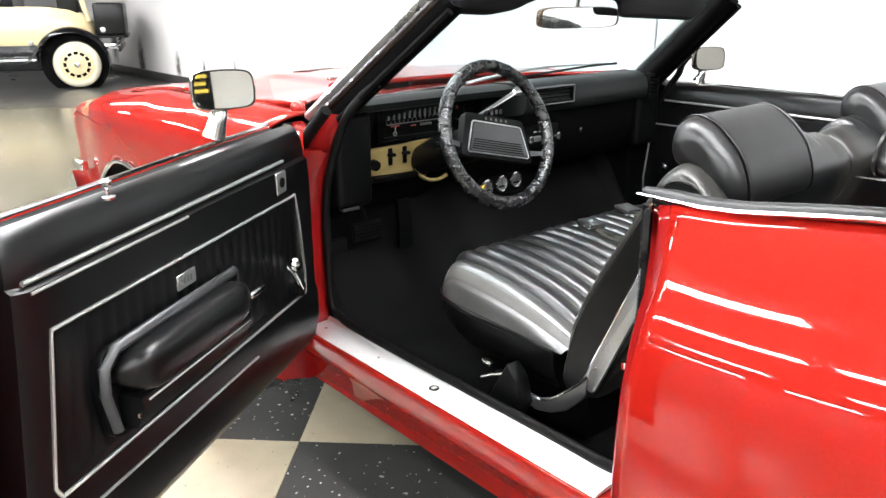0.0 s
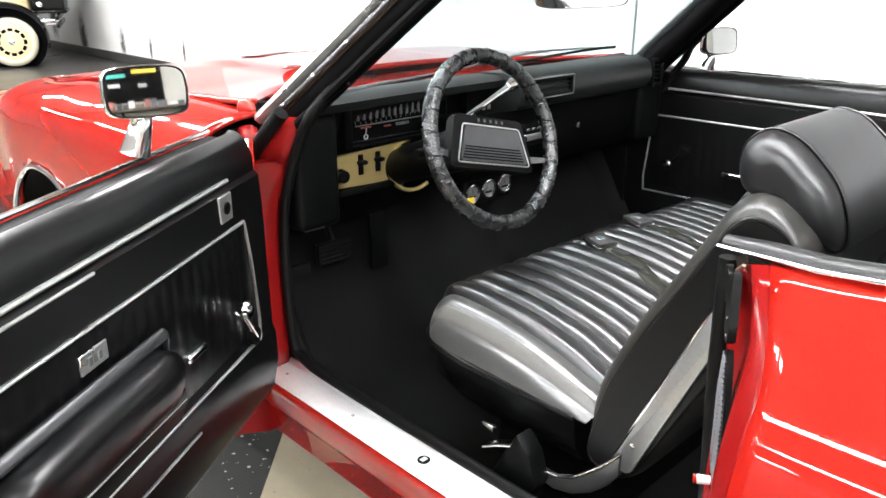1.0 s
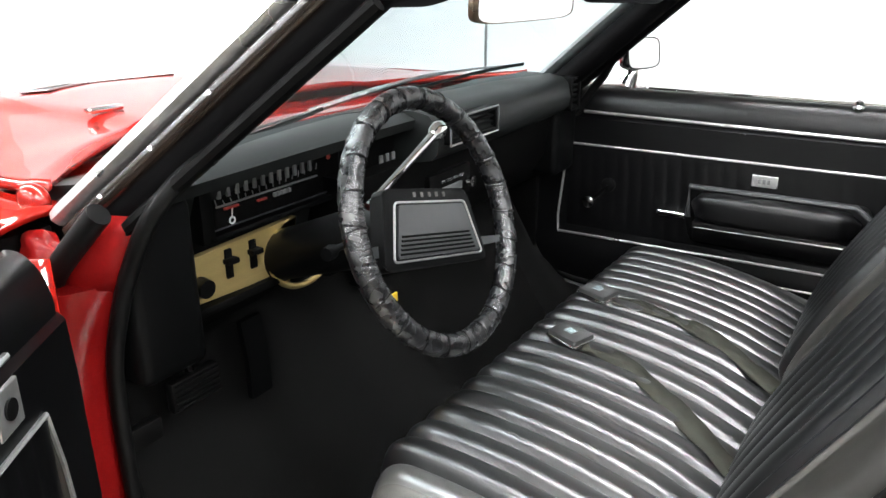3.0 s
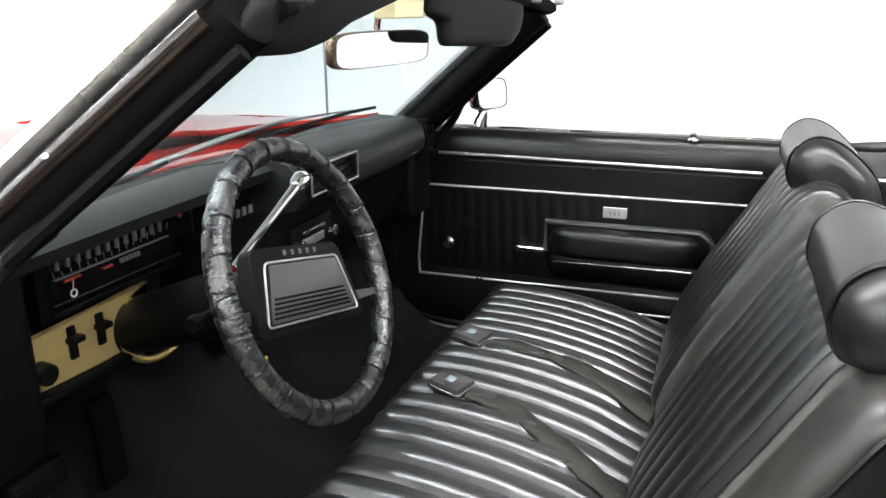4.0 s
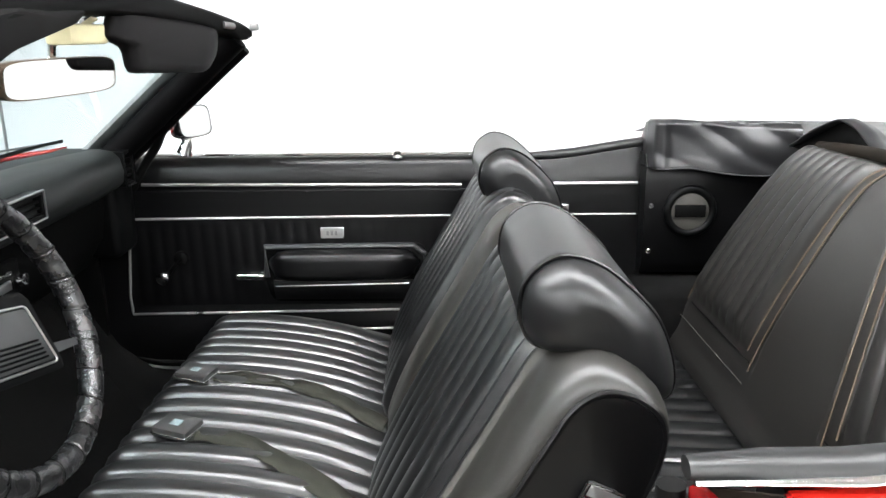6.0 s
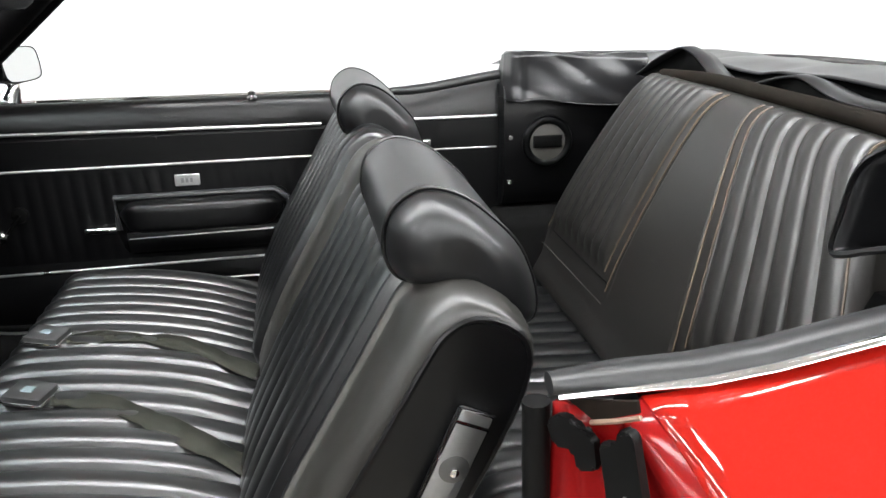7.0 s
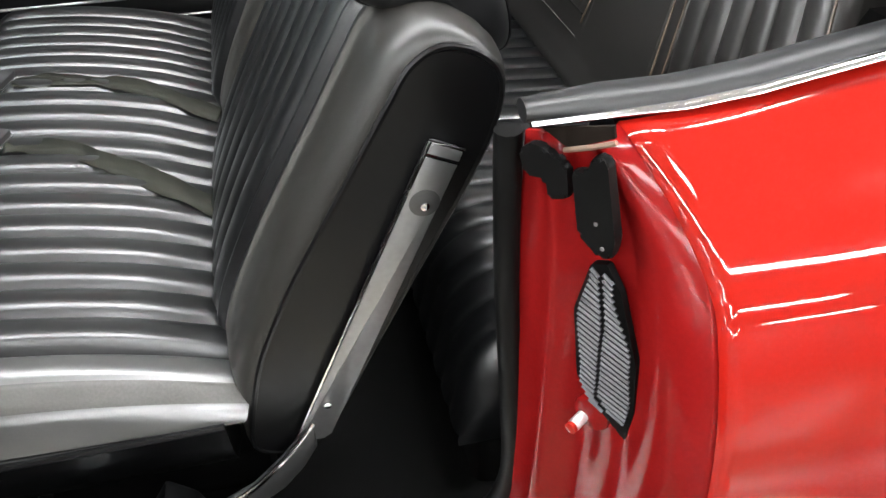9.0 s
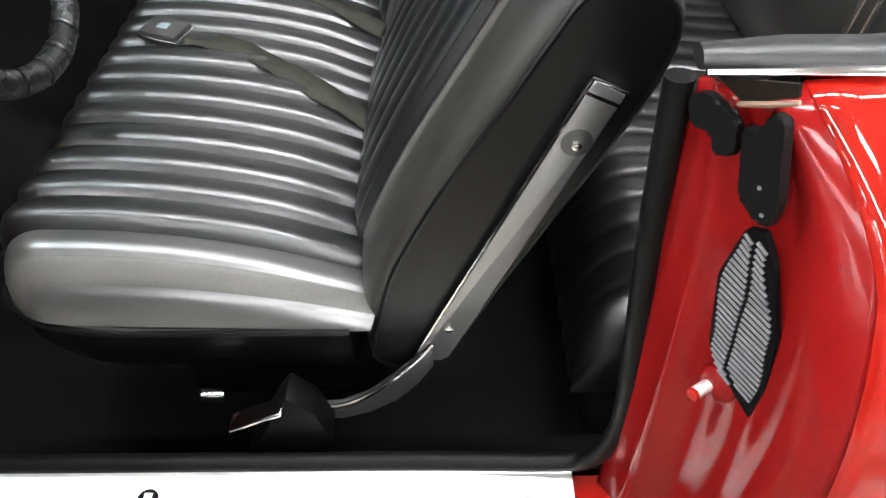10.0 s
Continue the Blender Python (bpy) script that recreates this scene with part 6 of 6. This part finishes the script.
def old_body(xs, y0, y1, material, z0, z1, name, label):
    loops = []
    for x, top in xs:
        loops.append([Vector((x, y0 + 0.06, z0)), Vector((x, y0, z0 + 0.15)), Vector((x, y0 + 0.01, z1 + top - 0.12)), Vector((x, y0 + 0.10, z1 + top)), Vector((x, y1 - 0.10, z1 + top)), Vector((x, y1, z1 + top - 0.12)), Vector((x, y1, z0 + 0.15)), Vector((x, y1 - 0.06, z0))])
    return old_part(name, loft(loops), material, label, smooth=50)
old_body([(-3.0, -0.1), (-1.9, 0.0), (-0.9, 0.0), (-0.3, -0.01), (0.0, -0.05), (0.16, -0.11), (0.27, -0.24), (0.31, -0.34)], 0.13, 1.22, CREAM_PAINT, 0.50, 1.13, "body", "cream coachwork")
old_body([(-1.9, 0.0), (-1.0, 0.0), (-0.78, -0.03), (-0.68, -0.1)], 0.18, 1.17, BLACK_PAINT, 1.08, 1.85, "roof", "black cabin roof")
old_part("rear_seat_back", rbox((-0.14, 0.25, 1.03), (0.14, 1.1, 1.36), 0.03, 3), BLACK_VINYL, "black folding seat back")
old_part("corner_post", tube([(0.27, 0.2, 0.92), (0.22, 0.2, 1.10), (0.18, 0.2, 1.40)], 0.035, 10), CREAM_PAINT, "cream corner post")
old_part("fuel_cap", disc((-0.52, 0.13, 0.63), (0, -1, 0), 0.035, 0.03, 20), STEEL)
old_part("luggage_trunk", rbox((0.33, 0.2, 0.72), (0.74, 1.15, 1.17), 0.03, 3), BLACK_VINYL, "black luggage trunk on the rear rack")
old_part("rear_rack", rbox((0.30, 0.25, 0.68), (0.76, 1.1, 0.72), 0.008), BLACK_PAINT)
old_part("tail_lamp", disc((0.44, 0.16, 0.80), (0, -1, 0), 0.04, 0.06, 18), CHROME, "chrome tail lamp")
old_part("rear_bumper", rbox((0.62, -0.02, 0.50), (0.66, 1.38, 0.57), 0.01), BLACK_PAINT, "black bar bumper")
old_part("rear_bumper", rbox((0.62, -0.02, 0.60), (0.66, 1.38, 0.67), 0.01), BLACK_PAINT)
old_part("bumper_iron", rbox((0.2, 0.3, 0.52), (0.64, 0.36, 0.60), 0.006), CHROME)

# shelf with workshop clutter and a wall board behind the camera
shelf = thing("wall_shelf", "dark wooden wall shelf on two curved iron brackets", "shelf")
part("board", rbox((-1.92, YS, 1.775), (-0.70, YS + 0.30, 1.805), 0.004), surface("dark_stained_board", (0.05, 0.035, 0.025), 0.5, grain=30, stretch=(1, 12, 12)), shelf)
for x in (-1.55, -0.80):
    part("bracket", joined(rbox((x, YS, 1.50), (x + 0.025, YS + 0.02, 1.775), 0.002), tube(smooth_line([(x + 0.012, YS + 0.02, 1.52), (x + 0.012, YS + 0.09, 1.68), (x + 0.012, YS + 0.27, 1.765)], 5), 0.010, 8)), FLAT_BLACK, shelf, "black iron bracket")
random.seed(5)
BOX_TONES = [(0.25, 0.08, 0.06), (0.05, 0.05, 0.06), (0.30, 0.24, 0.16), (0.55, 0.55, 0.55), (0.12, 0.10, 0.05)]
x = -1.80
while x < -0.78:
    w, h = random.uniform(0.05, 0.12), random.uniform(0.03, 0.10)
    tone = random.choice(BOX_TONES)
    box = thing("storage_box", "small painted box standing on the wall shelf", "box", (x, YS + 0.05, 1.805), group="boxes on the wall shelf")
    part("box_body", rbox((0, 0, 0), (w, 0.14, h), 0.004), surface("box_paint", tone, 0.5), box)
    part("box_lid", rbox((-0.003, -0.003, h), (w + 0.003, 0.143, h + 0.012), 0.003), surface("lid_paint", tuple(c * 0.7 for c in tone), 0.5), box)
    x += w + random.uniform(0.005, 0.03)
board = thing("menu_board", "black wall board with coloured bars of writing", "sign")
panel = part("panel", rbox((-1.72, YS, 1.90), (-1.0, YS + 0.03, 2.72), 0.006), FLAT_BLACK, board)
for x0, x1, z, tone in ((-1.36, -1.06, 2.46, (0.7, 0.5, 0.04)), (-1.34, -1.08, 2.36, (0.7, 0.5, 0.04)), (-1.36, -1.06, 2.26, (0.7, 0.5, 0.04)), (-1.68, -1.46, 2.32, (0.5, 0.10, 0.12)), (-1.68, -1.44, 2.22, (0.05, 0.4, 0.35)), (-1.66, -1.52, 2.10, (0.5, 0.5, 0.5)), (-1.30, -1.20, 2.08, (0.4, 0.4, 0.4))):
    part("bar", rbox((x0, YS + 0.03, z), (x1, YS + 0.036, z + 0.045), 0.001), surface("bar_paint", tone, 0.5), board)
# skirting and joint of the panels
tagged(part("baseboard", rbox((XE - 0.02, 7.5, 0), (XE - 0.001, YN, 0.13), 0.003), FLOOR_DARK), "dark skirting along the wall", "skirting", kind="structure")
tagged(part("trim", rbox((XE - 0.034, 1.93, 0), (XE - 0.029, 1.945, ZC), 0.001), STEEL), "thin grey joint between wall panels", "trim", kind="structure")

# dark painted border of the floor
fl = bmesh.new()
vs = [fl.verts.new(p) for p in ((-3.2, 12.26, -0.003), (2.9, 6.95, -0.003), (2.9, 14.9, -0.003), (-3.2, 14.9, -0.003))]
fl.faces.new(vs)
tagged(part("floor_border", fl, FLOOR_DARK, smooth=0), "dark painted border of the hall floor", "floor", kind="structure")

# chequered vinyl tiles under the car
TS = 0.61
d1, d2 = Vector((0.696, 0.718, 0)), Vector((-0.718, 0.696, 0))
T0 = Vector((-0.834, 0.561, 0))
def tile_mesh(material):
    bm = rbox((0.001, 0.001, -0.006), (TS - 0.001, TS - 0.001, 0.0), 0)
    me = bpy.data.meshes.new("tile")
    bm.to_mesh(me)
    bm.free()
    me.materials.append(material)
    return me
dark_me, cream_me = tile_mesh(TILE_DARK), tile_mesh(TILE_CREAM)
tm = Matrix.Identity(4)
tm.col[0][:3], tm.col[1][:3] = d1, d2
for i in range(-9, 9):
    for j in range(-9, 9):
        c = T0 + d1 * TS * (i + 0.5) + d2 * TS * (j + 0.5)
        if abs(c.x) < 2.1 and -4.4 < c.y < 2.6:
            ob = new("tile", cream_me if (i + j) % 2 else dark_me)
            ob.parent = floor
            ob.matrix_basis = Matrix.Translation(T0 + d1 * TS * i + d2 * TS * j) @ tm
